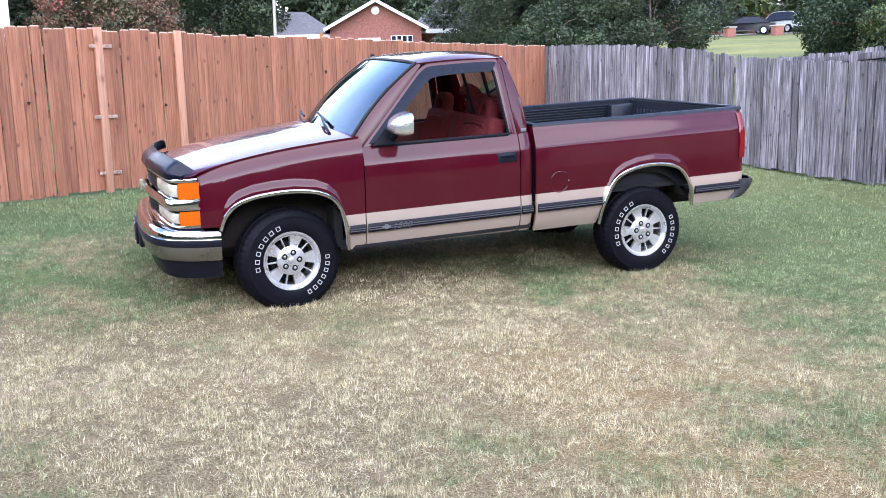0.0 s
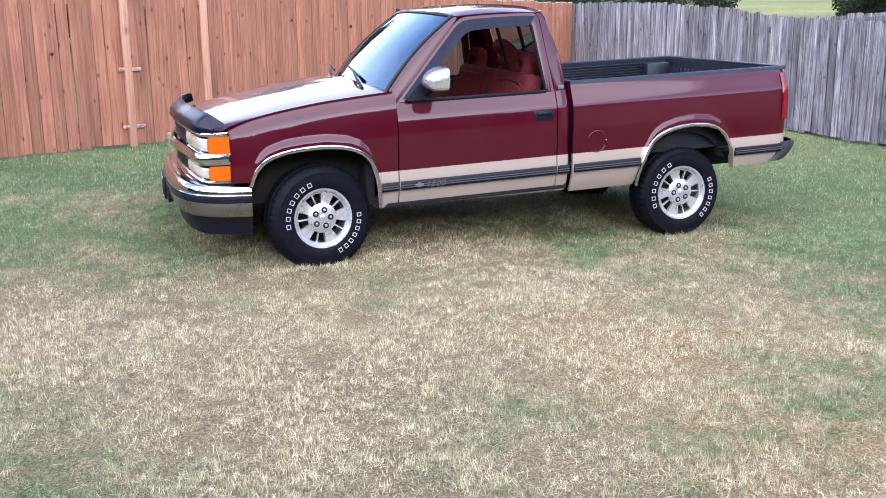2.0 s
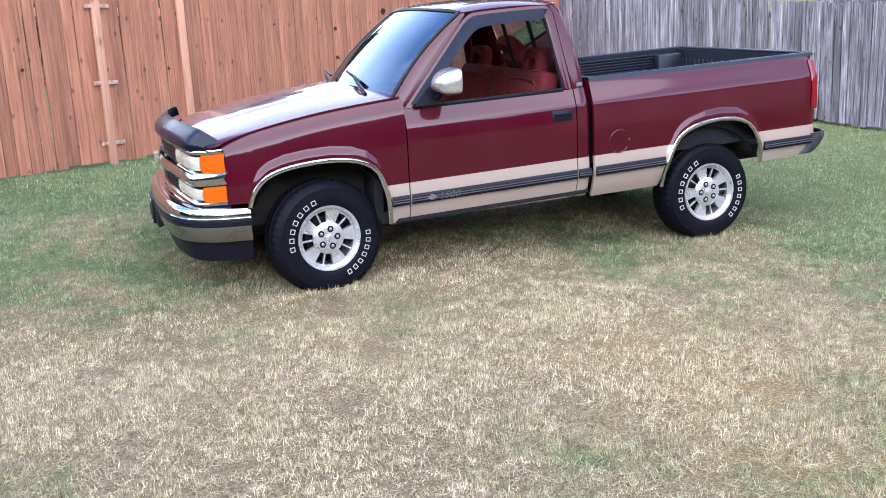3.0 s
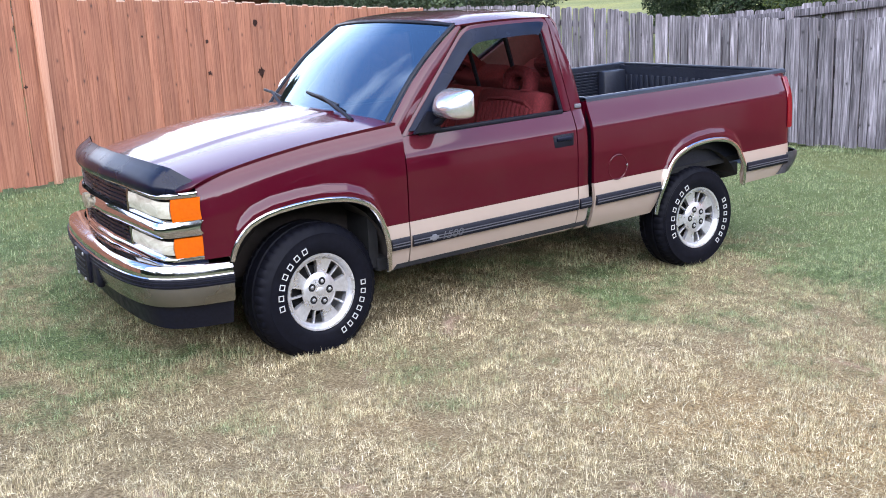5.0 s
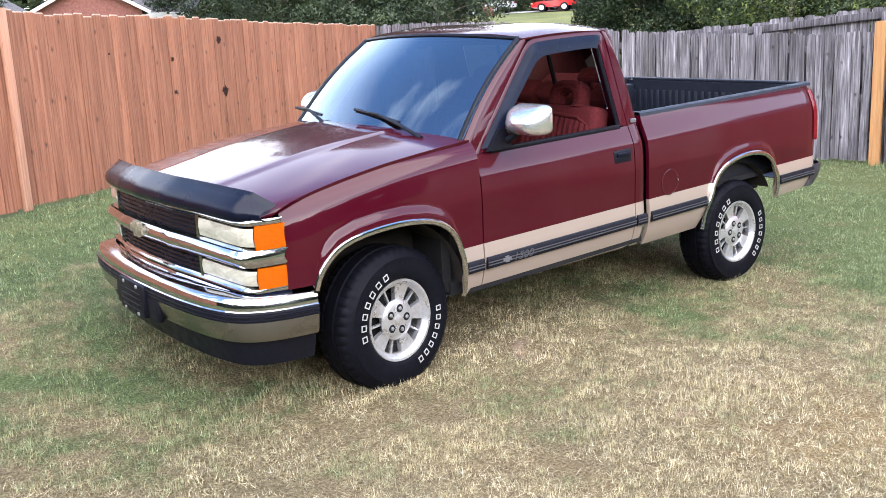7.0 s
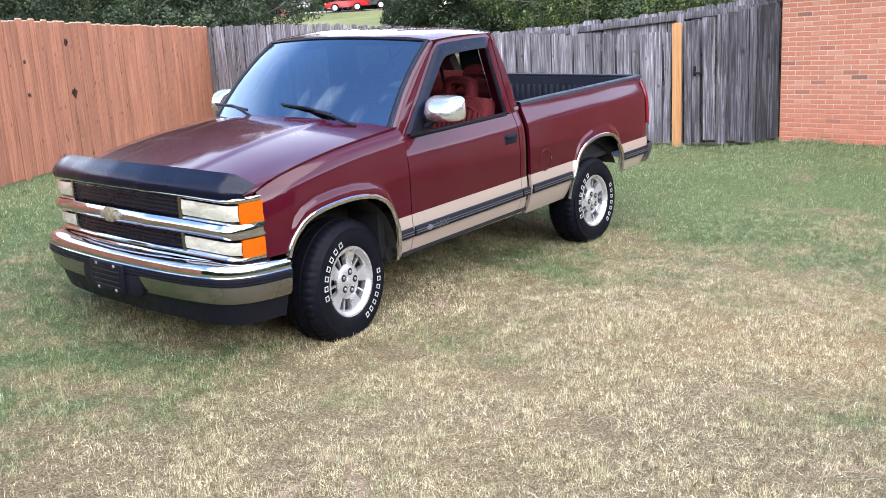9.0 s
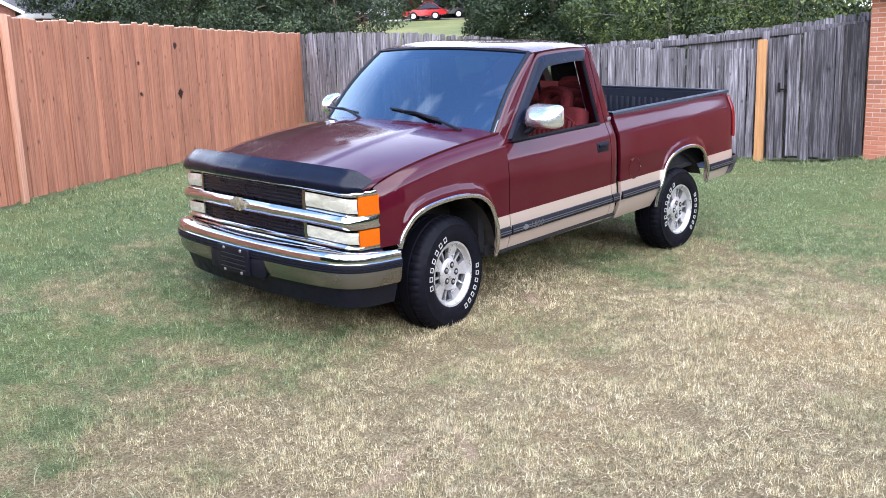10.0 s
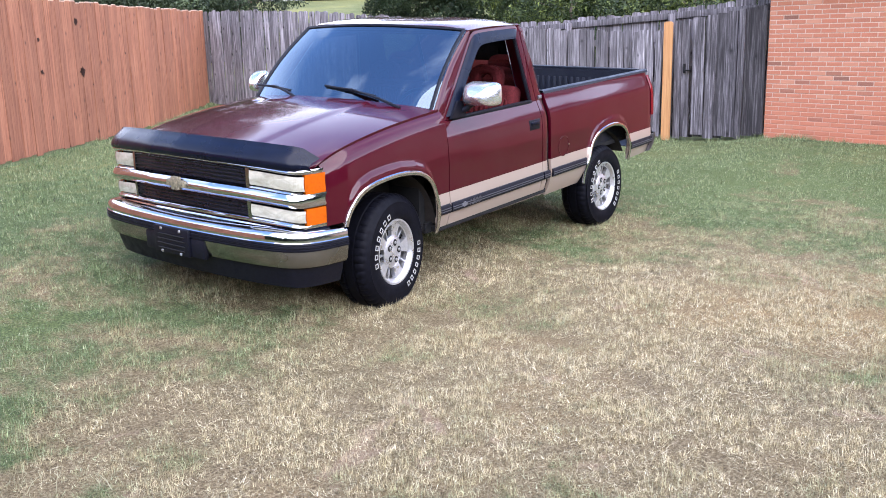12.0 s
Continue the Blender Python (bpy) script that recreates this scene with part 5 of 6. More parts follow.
red_top = lambda u: float(np.interp(u, [0, 3, 5.6, 7.6, 9, 11, 20], [2.29, 2.30, 2.33, 2.32, 2.35, 2.36, 2.38]))
red = fence("privacy_fence", "red-stained wooden privacy fence with dog-eared boards", RED_A, RED_D, [(0.0, 17.0)], red_top, RED_WOOD, 0.137, RED_WOOD, 11, gap=0.0022, tilt=0.28, rail_side=-1, rough=0.008)
for u in (8.57, 9.69):
    p = RED_A + RED_D * u
    z0, z1 = float(height(p.x, p.y)), red_top(u) + 0.02
    bm = box(-0.048, 0.048, -0.02, 0.02, z0, z1, 0.003)
    bmesh.ops.transform(bm, matrix=Matrix.Translation((p.x, p.y, 0)) @ Matrix.Rotation(math.atan2(RED_D.y, RED_D.x), 4, "Z") @ Matrix.Translation((0, 0.033, 0)), verts=bm.verts[:])
    part("batten", bm, PALE_WOOD, red, "paler upright board")

grey_top = lambda u: float(np.interp(u, [0, 1, 2.5, 4, 5.2, 6.1, 7.8, 8.8], [2.29, 2.27, 2.205, 2.09, 1.93, 1.845, 1.765, 1.735]))
grey = fence("weathered_fence", "weathered grey wooden fence with uneven boards", RED_A, GREY_D, [(0.03, 8.72)], grey_top, GREY_WOOD, 0.100, GREY_WOOD, 23, gap=0.011, tilt=0.9)
BACK_A = RED_A + Vector((GREY_D.y, -GREY_D.x)) * -0.22
back_top = lambda u: float(np.interp(u, [5.6, 7, 8.8, 10.3], [1.88, 1.93, 2.03, 2.20]))
far_side = fence("rear_fence", "taller weathered grey fence standing behind the first", BACK_A, GREY_D, [(5.6, 10.2)], back_top, GREY_WOOD, 0.13, GREY_WOOD, 31, gap=0.006, tilt=0.8, rails=(0.25, 0.95, 1.74), rail_side=-1)

gp = Vector((8.151, 1.631))
yp = new("new_fence_board", picket_mesh("new_fence_board", 0.125, 1.9, 0.036, NEW_WOOD, 41, ears=True))
yb = float(height(8.15, 1.63)) - 0.02
yp.matrix_basis = Matrix.Translation((gp.x - 0.05, gp.y, yb)) @ Matrix.Rotation(math.atan2(GREY_D.y, GREY_D.x), 4, "Z") @ Matrix.Diagonal((1, 1, (1.865 - yb) / 1.9, 1))
tagged(yp, "new yellow lumber board nailed upright to the grey fence", "board")
gate = thing("gate", (0, 0, 0), "weathered grey plank gate with a latch beside the brick house", "gate")
wall_c = Vector((8.108, 0.223))
gd = (wall_c - gp).normalized()
glen = (wall_c - gp).length
GATE_ANG = math.atan2(gd.y, gd.x)
GATE_M = Matrix.Translation((gp.x, gp.y, 0)) @ Matrix.Rotation(GATE_ANG, 4, "Z")
rg2, u = random.Random(9), 0.09
for k, (w, gap) in enumerate(((0.10, 0.008), (0.115, 0.055), (0.17, 0.012), (0.14, 0.006), (0.15, 0.006), (0.15, 0.012), (0.085, 0.004), (0.14, 0.008), (0.138, 0.01))):
    p = gp + gd * (u + w / 2)
    z0 = float(height(p.x, p.y)) + (0.02, 0.05, 0.09, 0.04, 0.07, 0.05, 0.02, 0.05, 0.06)[k]
    z1 = 1.86 + 0.20 * u / glen
    # the last two planks, next to the wall, get a much darker wood
    ob = new("plank", picket_mesh("plank", w, 1.9, 0.02, DARK_PLANK_WOOD if k > 6 else GATE_WOOD, 70 + k, ears=False))
    ob.parent = gate
    ob.matrix_basis = pose(p.x, p.y, z0, 0, rg2.uniform(-0.6, 0.6), math.degrees(GATE_ANG)) @ Matrix.Translation((0, rg2.uniform(-0.008, 0.008) + (-0.035 if k == 6 else 0), 0)) @ Matrix.Diagonal((1, 1, (z1 - z0) / 1.9, 1))
    u += w + gap


def gate_part(name, bm, material, label=""):
    bmesh.ops.transform(bm, matrix=GATE_M, verts=bm.verts[:])
    return part(name, bm, material, gate, label)


gate_part("latch", box(0.24, 0.36, -0.045, -0.02, 1.18, 1.20, 0.004), DARK, "dark iron latch")
gate_part("latch_plate", box(0.235, 0.262, -0.04, -0.012, 1.15, 1.28, 0.004), DARK)

# ---------------------------------------------------------------- brick house beside the gate
WALL_D = Vector((-0.14, -0.63)).normalized()
house_near = thing("brick_house", (0, 0, 0), "single-storey red brick house wall with white eave", "house")


def build_house():
    ang = math.atan2(WALL_D.y, WALL_D.x)
    m = Matrix.Translation((wall_c.x, wall_c.y, 0)) @ Matrix.Rotation(ang, 4, "Z")
    # local x along the wall, y towards the house's inside
    bm = box(0.005, 9.0, 0.005, 0.25, -0.1, 2.38)
    box(0.005, 0.25, 0.24, 8.0, -0.1, 2.38, 0, bm)
    bmesh.ops.transform(bm, matrix=m, verts=bm.verts[:])
    w = part("wall", bm, MORTAR, house_near, "pale mortar")
    bl, bh, j = 0.196, 0.0475, 0.0115
    me = bpy.data.meshes.new("brick")
    b = box(0, bl, 0, 0.06, 0, bh, 0.003, seg=1)
    b.to_mesh(me)
    me.materials.append(BRICK)
    me2 = bpy.data.meshes.new("brick")
    b = box(0, bl / 2 - j / 2, 0, 0.06, 0, bh, 0.003, seg=1)
    b.to_mesh(me2)
    me2.materials.append(BRICK)
    rng = random.Random(3)
    rest, count = bmesh.new(), 0
    for r in range(41):
        z = 0.02 + r * (bh + j)
        x = 0.0 if r % 2 else -(bl + j) / 2
        while x < 3.6:
            half = x < -0.01
            if z + bh > 0.14:
                place = m @ Matrix.Translation((max(x, 0), rng.uniform(-0.0015, 0.0015), z))
                if x < 1.55 and count < 300 and z > 0.25:
                    ob = new("brick", me2 if half else me)
                    ob.parent = w
                    ob.matrix_basis = place
                    count += 1
                else:
                    own = box(0, bl / 2 - j / 2 if half else bl, 0, 0.06, 0, bh)
                    join(rest, own, place)
            x += bl + j
    stuff = link("brickwork", rest, BRICK, w, "rows of red brick", smooth=0)
    tagged(stuff, kind="stuff")
    fa = box(-0.26, 9.2, -0.26, -0.235, 2.375, 2.49, 0.004)
    bmesh.ops.transform(fa, matrix=m, verts=fa.verts[:])
    part("fascia", fa, WHITE, house_near, "white painted fascia board")
    so = box(-0.26, 9.2, -0.235, 0.03, 2.375, 2.39)
    bmesh.ops.transform(so, matrix=m, verts=so.verts[:])
    part("soffit", so, WHITE, house_near)
    ra = box(-0.26, -0.235, -0.235, 8.0, 2.375, 2.49, 0.004)
    bmesh.ops.transform(ra, matrix=m, verts=ra.verts[:])
    part("fascia", ra, WHITE, house_near, "white painted fascia board")
    rf = bmesh.new()
    grid([[(-0.30, -0.30, 2.50), (9.3, -0.30, 2.50)], [(3.85, 3.9, 4.0), (9.3, 3.9, 4.0)]], rf)
    grid([[(-0.30, -0.30, 2.50), (3.85, 3.9, 4.0)], [(-0.30, 8.2, 2.50), (3.85, 3.91, 4.0)]], rf)
    grid([[(-0.30, 8.2, 2.50), (9.3, 8.2, 2.50)], [(3.85, 3.9, 4.0), (9.3, 3.9, 4.0)]], rf)
    bmesh.ops.recalc_face_normals(rf, faces=rf.faces[:])
    bmesh.ops.transform(rf, matrix=m, verts=rf.verts[:])
    part("roof", thick(rf, 0.03), SHINGLE, house_near, "dark grey shingle roof", smooth=0)


build_house()

# ---------------------------------------------------------------- trees


def tree(name, label, x, y, tall, spread, leaf_mat_, leaf, count, low, seed, trunk_r=0.22, clumps=46):
    rng = np.random.default_rng(seed)
    z0 = float(height(x, y)) - 0.1
    root = thing(name, (x, y, z0), label, "tree")
    bm = bmesh.new()
    r2 = random.Random(seed)
    top = Vector((r2.uniform(-0.3, 0.3), r2.uniform(-0.3, 0.3), tall * 0.85))
    tube([Vector((0, 0, 0)), top * 0.3 + Vector((0.12, -0.1, 0)), top * 0.65, top], trunk_r, 10, bm, r_end=0.03)
    part("trunk", bm, BARK, root)
    cs, rs = [], []
    for i in range(clumps):
        t = (i + 0.5) / clumps
        h = low + (1 - low) * t
        prof = math.sin(math.pi * min(1, 0.16 + 0.80 * t)) ** 0.6
        a = i * 2.399 + r2.uniform(-0.5, 0.5)
        rad = spread * prof * r2.uniform(0.35, 0.95)
        c = Vector((math.cos(a) * rad, math.sin(a) * rad, tall * h + r2.uniform(-0.3, 0.3)))
        cs.append(c)
        rs.append(spread * r2.uniform(0.20, 0.38))
        if i % 2 == 0:
            bl = bmesh.new()
            s = Vector((0, 0, c.z * 0.72)) + top * 0.05
            tube([s, s.lerp(c, 0.5) + Vector((0, 0, 0.15)), c], trunk_r * 0.22, 5, bl, r_end=0.01)
            part("limb", bl, BARK, root)
    cs, rs = np.array(cs), np.array(rs)
    pick = rng.integers(0, clumps, count)
    d = rng.normal(size=(count, 3))
    d /= np.linalg.norm(d, axis=1, keepdims=True)
    q = cs[pick] + d * (rs[pick] * rng.uniform(0.45, 1.05, count) ** 0.6)[:, None] * [1, 1, 0.72]
    a = rng.normal(size=(count, 3))
    a /= np.linalg.norm(a, axis=1, keepdims=True)
    b = np.cross(a, d + rng.normal(size=(count, 3)) * 0.5)
    b /= np.linalg.norm(b, axis=1, keepdims=True) + 1e-9
    s = leaf * rng.uniform(0.6, 1.4, count)[:, None]
    V = np.stack([q - a * s - b * s * 0.42, q + a * s, q - a * s * 0.7 + b * s * 0.5], 1).reshape(-1, 3)
    raw("crown", V, np.arange(count * 3).reshape(-1, 3), leaf_mat_, root)
    return root


DARK_L, GLOSS_L, LIGHT_L = "tall dark green tree behind the fence", "broad-leaved evergreen tree behind the fence", "light green tree behind the fence"
tree("tree", DARK_L, 9.9, 19.1, 10, 3.0, LEAF_DARK, 0.036, 170000, 0.16, 1)
tree("tree", DARK_L, 13.0, 21.0, 12, 4.6, LEAF_DARK, 0.040, 200000, 0.12, 2)
tree("tree", DARK_L, 17.2, 23.8, 11, 4.0, LEAF_DARK, 0.055, 110000, 0.12, 3)
tree("tree", GLOSS_L, 19.6, 13.9, 7.6, 3.3, LEAF_GLOSS, 0.050, 140000, 0.08, 4)
tree("tree", LIGHT_L, 18.5, 8.2, 5.8, 3.4, LEAF_LIGHT, 0.038, 190000, 0.10, 5)
tree("tree", LIGHT_L, 24.0, 10.0, 6.4, 3.6, LEAF_DARK, 0.065, 80000, 0.10, 6)
tree("flowering_tree", "small pink flowering tree behind the fence", -0.8, 20.0, 3.9, 2.3, LEAF_PINK, 0.045, 50000, 0.2, 7, 0.1)
tree("tree", DARK_L, 2.6, 30.0, 6.6, 3.1, LEAF_DARK, 0.065, 80000, 0.36, 8)
tree("tree", DARK_L, -2.9, 27.0, 6.0, 2.3, LEAF_DARK, 0.07, 44000, 0.12, 9)
tree("tree", DARK_L, 3.6, 47.0, 10, 4.6, LEAF_DARK, 0.11, 50000, 0.10, 13)
tree("tree", DARK_L, 22.6, 69.0, 11, 6.0, LEAF_DARK, 0.20, 30000, 0.06, 14)
tree("tree", DARK_L, 18.5, 39.5, 9, 4.2, LEAF_DARK, 0.10, 50000, 0.12, 10)
tree("tree", LIGHT_L, 29.0, 3.0, 7.0, 4.4, LEAF_LIGHT, 0.09, 60000, 0.10, 12)

KNOT = plain("dark_knot", (0.05, 0.018, 0.011), 0.9, 0, 0.5, 60)
WEED = plain("dry_stalk", (0.36, 0.33, 0.21), 0.8, 0, 0.2, 40)
# ---------------------------------------------------------------- details on the fences
FENCE_ANG = math.atan2(RED_D.y, RED_D.x)


def on_red(u, z, off=0.0):
    """A frame on the yard side of the red fence: x along it, y towards the yard."""
    p = RED_A + RED_D * u
    return Matrix.Translation((p.x, p.y, z)) @ Matrix.Rotation(FENCE_ANG, 4, "Z") @ Matrix.Translation((0, 0.012 + off, 0))


for z in (2.15, 1.31, 0.63):
    st = box(-0.17, 0.13, 0.002, 0.007, -0.021, 0.021, 0.002)
    bmesh.ops.transform(st, matrix=on_red(9.69, z, 0.03), verts=st.verts[:])
    part("hinge_strap", st, plain("rusty_strap", (0.38, 0.26, 0.20), 0.7, 0.2, 0.5, 25), red, "pale rusty strap hinge")
for u, z, r in ((5.965, 1.425, 0.042), (4.90, 1.38, 0.075), (4.945, 2.055, 0.055), (5.975, 1.82, 0.034), (4.855, 0.68, 0.045), (8.3, 1.5, 0.02), (8.8, 1.42, 0.022), (7.1, 1.9, 0.02), (10.6, 1.5, 0.025), (3.5, 1.6, 0.02)):
    rk = random.Random(int(u * 100))
    kb = bmesh.new()
    ring = [kb.verts.new((r * rk.uniform(0.45, 1.25) * math.cos(a), 0.0025, r * rk.uniform(0.4, 1.2) * math.sin(a))) for a in np.linspace(0, 2 * math.pi, 14, endpoint=False)]
    kb.faces.new(ring)
    bmesh.ops.solidify(kb, geom=kb.faces[:], thickness=0.004)
    bmesh.ops.transform(kb, matrix=on_red(u, z), verts=kb.verts[:])
    part("knot", kb, KNOT, red, "dark open knot in a board")
for u in (6.0, 7.25, 8.82, 10.05):
    p = BACK_A + GREY_D * u + Vector((GREY_D.y, -GREY_D.x)) * 0.09
    zb = float(height(p.x, p.y))
    bm = box(-0.045, 0.045, -0.03, 0.03, zb, back_top(u) - 0.06, 0.004)
    bmesh.ops.transform(bm, matrix=Matrix.Translation((p.x, p.y, 0)) @ Matrix.Rotation(math.atan2(GREY_D.y, GREY_D.x), 4, "Z"), verts=bm.verts[:])
    part("post", bm, GREY_WOOD, far_side)

# ---------------------------------------------------------------- far houses, cars and street furniture


def far_house(x, y, ang, label, wings):
    z = float(height(x, y)) - 0.05
    root = thing("far_house", Matrix.Translation((x, y, z)) @ Matrix.Rotation(radians(ang), 4, "Z"), label, "house")
    for x0, x1, y0, y1, h, peak, axis in wings:
        part("wall", box(x0, x1, y0, y1, 0, h), FAR_BRICK, root, smooth=0)
        rb_ = bmesh.new()
        o = 0.35
        if axis == "y":
            xm = (x0 + x1) / 2
            for yy in (y0, y1):
                gb = bmesh.new()
                gb.faces.new([gb.verts.new(q) for q in ((x0, yy, h), (x1, yy, h), (xm, yy, peak - 0.12))])
                part("gable", thick(gb, 0.02), FAR_BRICK, root, smooth=0)
            grid([[(x0 - o, y0 - o, h - 0.2), (x0 - o, y1 + o, h - 0.2)], [(xm, y0 - o, peak), (xm, y1 + o, peak)], [(x1 + o, y0 - o, h - 0.2), (x1 + o, y1 + o, h - 0.2)]], rb_)
            for xa, xb in ((x0 - o, xm), (x1 + o, xm)):
                d = Vector((xb - xa, 0, peak - h + 0.2))
                fb_ = box(0, d.length, -0.05, 0.05, -0.12, 0.03)
                bmesh.ops.transform(fb_, matrix=Matrix.Translation((xa, y0 - o - 0.05, h - 0.2)) @ d.to_track_quat("X", "Z").to_matrix().to_4x4(), verts=fb_.verts[:])
                part("fascia", fb_, WHITE, root, smooth=0)
        else:
            ym = (y0 + y1) / 2
            grid([[(x0 - o, y0 - o, h - 0.15), (x1 + o, y0 - o, h - 0.15)], [(x0 + 1.5, ym, peak), (x1 - 1.5, ym, peak)], [(x0 - o, y1 + o, h - 0.15), (x1 + o, y1 + o, h - 0.15)]], rb_)
            grid([[(x0 - o, y0 - o, h - 0.15), (x0 - o, y1 + o, h - 0.15)], [(x0 + 1.5, ym, peak), (x0 + 1.5, ym + 0.01, peak)]], rb_)
            grid([[(x1 + o, y0 - o, h - 0.15), (x1 + o, y1 + o, h - 0.15)], [(x1 - 1.5, ym, peak), (x1 - 1.5, ym + 0.01, peak)]], rb_)
            part("fascia", box(x0 - o, x1 + o, y0 - o - 0.06, y0 - o, h - 0.36, h - 0.12), WHITE, root, smooth=0)
        part("roof", thick(rb_, 0.06), SHINGLE, root, "grey shingle roof", smooth=0)
    return root


def far_window(root, x, y, z, w, h, nx, ny, arch=False):
    wn_ = part("window", box(x - w / 2, x + w / 2, y - 0.04, y + 0.02, z, z + h, 0.01), WHITE, root, "white framed window", smooth=0)
    for i in range(nx):
        for k in range(ny):
            a, b = w / nx, h / ny
            part("pane", box(x - w / 2 + i * a + 0.05, x - w / 2 + (i + 1) * a - 0.03, y - 0.06, y - 0.03, z + k * b + 0.05, z + (k + 1) * b - 0.03), WHITE if arch else SHIELD, wn_, smooth=0)
    return wn_


hf = far_house(12.1, 41.6, -14, "red brick house with a white-trimmed gable on the hill", [(-2.4, 2.4, 0, 8, 2.0, 3.3, "y"), (2.4, 7.5, 2.5, 9.0, 2.0, 3.9, "x"), (-6.8, -2.4, 1.5, 8.0, 1.75, 3.0, "x")])
far_window(hf, -1.7, -0.02, 0.3, 0.55, 1.0, 2, 2)
far_window(hf, -0.35, -0.02, 0.2, 1.15, 1.15, 1, 1, True)
far_window(hf, 1.35, -0.02, 0.35, 1.15, 1.1, 4, 3)
far_window(hf, -5.0, 1.48, 0.5, 1.0, 0.8, 2, 1)
vt = lathe([(0.0, -0.03), (0.2, -0.03), (0.22, 0.0)], 20)
bmesh.ops.translate(vt, vec=(0, -0.02, 2.75), verts=vt.verts[:])
part("gable_vent", vt, WHITE, hf, "round white vent")
part("porch_post", box(-3.0, -2.8, 1.0, 1.2, 0, 1.7), NEW_WOOD, hf, smooth=0)

hf2 = far_house(53.0, 66.0, -38, "brick house with white door and porch far up the hill", [(-12, 3, 0, 8, 3.0, 5.0, "x")])
far_window(hf2, -2.2, -0.02, 0.6, 1.4, 1.9, 2, 2, True)
far_window(hf2, -8.5, -0.02, 0.6, 1.4, 1.9, 2, 2)
hf3 = far_house(63.0, 60.0, -46, "brick house with a white porch far up the hill", [(-8, 8, 0, 8, 3.0, 5.0, "x")])
for i in range(4):
    part("porch_column", box(-6 + i * 2.2, -5.75 + i * 2.2, -1.4, -1.15, 0, 2.75), WHITE, hf3, smooth=0)
hf4 = far_house(-4.1, 23.2, 6, "brick house with a white corner board beside the yard", [(-6, 0.0, 0, 7, 6.0, 7.6, "x")])
part("corner_board", box(0.0, 0.28, -0.06, 0.3, 0, 5.8), WHITE, hf4, "white corner board", smooth=0)

pole = link("utility_pole", tube([(0, 0, -0.3), (0.05, 0, 4.5), (0.1, 0, 9.0)], 0.06, 12, r_end=0.045), POLE_WOOD)
pole.matrix_basis = Matrix.Translation((4.4, 27.1, float(height(4.4, 27.1))))
tagged(pole, "pale wooden utility pole", "pole")


def car(x, y, ang, paint_, label, suv=False, length=4.7, wid=1.82, open_top=False):
    z = float(height(x, y))
    root = thing("car", Matrix.Translation((x, y, z)) @ Matrix.Rotation(radians(ang), 4, "Z"), label, "car", "cars up the hill")
    L, top = length / 2, 1.68 if suv else 1.45
    belt = 1.02 if suv else 0.92
    side = [(-L, 0.45), (-L + 0.03, 0.72), (-L + 0.25, belt - 0.14 if not suv else belt - 0.05), (-L + 1.2, belt - 0.02), (L - 0.9, belt), (L - 0.1, belt - 0.06), (L, 0.7), (L - 0.05, 0.38), (-L + 0.1, 0.32)]
    bm = bmesh.new()
    rows = []
    for yy, k in ((-wid / 2 + 0.12, 0.97), (-wid / 2 + 0.02, 0.995), (-wid / 2, 0.985), (wid / 2, 0.985), (wid / 2 - 0.02, 0.995), (wid / 2 - 0.12, 0.97)):
        rows.append([(px * k, yy, pz) for px, pz in chaikin_xy(side)])
    grid(rows, bm, close_v=True)
    for r in (bm.verts[: len(rows[0])], bm.verts[-len(rows[0]) :]):
        bm.faces.new([v for v in r])
    bmesh.ops.recalc_face_normals(bm, faces=bm.faces[:])
    part("body", bm, paint_, root)
    if not open_top:
        cab = [(-L + 1.15, belt - 0.03), (-L + 1.95, top - 0.02), (0.3, top), (L - 1.2 if not suv else L - 0.6, top - 0.05), (L - 0.5 if not suv else L - 0.12, belt - 0.02)]
        cb = bmesh.new()
        grid([[(px, yy * (1 if pz < belt + 0.05 else 0.80), pz) for px, pz in chaikin_xy(cab, False)] for yy in (-wid / 2 + 0.06, wid / 2 - 0.06)], cb)
        part("roof", thick(cb, 0.03), paint_, root)
        for s in (-1, 1):
            gl = bmesh.new()
            q = [(px * 0.97 + 0.02, s * (wid / 2 - 0.05) * (1 if pz < belt + 0.05 else 0.81), pz - 0.04) for px, pz in chaikin_xy(cab, False)]
            gl.faces.new([gl.verts.new(p) for p in q])
            part("side_window", thick(gl, 0.01), SHIELD, root)
        for a, b in (((-L + 1.22, belt), (-L + 1.88, top - 0.06)), ((L - 0.55 if not suv else L - 0.15, belt), (L - 1.1 if not suv else L - 0.5, top - 0.1))):
            wb = bmesh.new()
            d = -0.035 if a[0] < 0 else 0.035
            wb.faces.new([wb.verts.new(p) for p in ((a[0] + d, -wid / 2 + 0.15, a[1]), (a[0] + d, wid / 2 - 0.15, a[1]), (b[0] + d, 0.6, b[1] + 0.02), (b[0] + d, -0.6, b[1] + 0.02))])
            part("windscreen", thick(wb, 0.01), SHIELD, root)
    for wx in (-L + 0.9, L - 0.95):
        for s in (-1, 1):
            e = lathe([(0.0, -0.1), (0.20, -0.1), (0.22, -0.11), (0.33, -0.1), (0.33, 0.1), (0.0, 0.1)], 24)
            bmesh.ops.translate(e, vec=(wx, s * (wid / 2 - 0.08), 0.33), verts=e.verts[:])
            t = part("wheel", e, RUBBER, root)
            e = lathe([(0.0, -0.112), (0.17, -0.108), (0.21, -0.112)], 20) if s < 0 else lathe([(0.21, 0.102), (0.17, 0.106), (0.0, 0.108)], 20)
            bmesh.ops.translate(e, vec=(wx, s * (wid / 2 - 0.08), 0.33), verts=e.verts[:])
            part("rim", e, ALLOY, t)
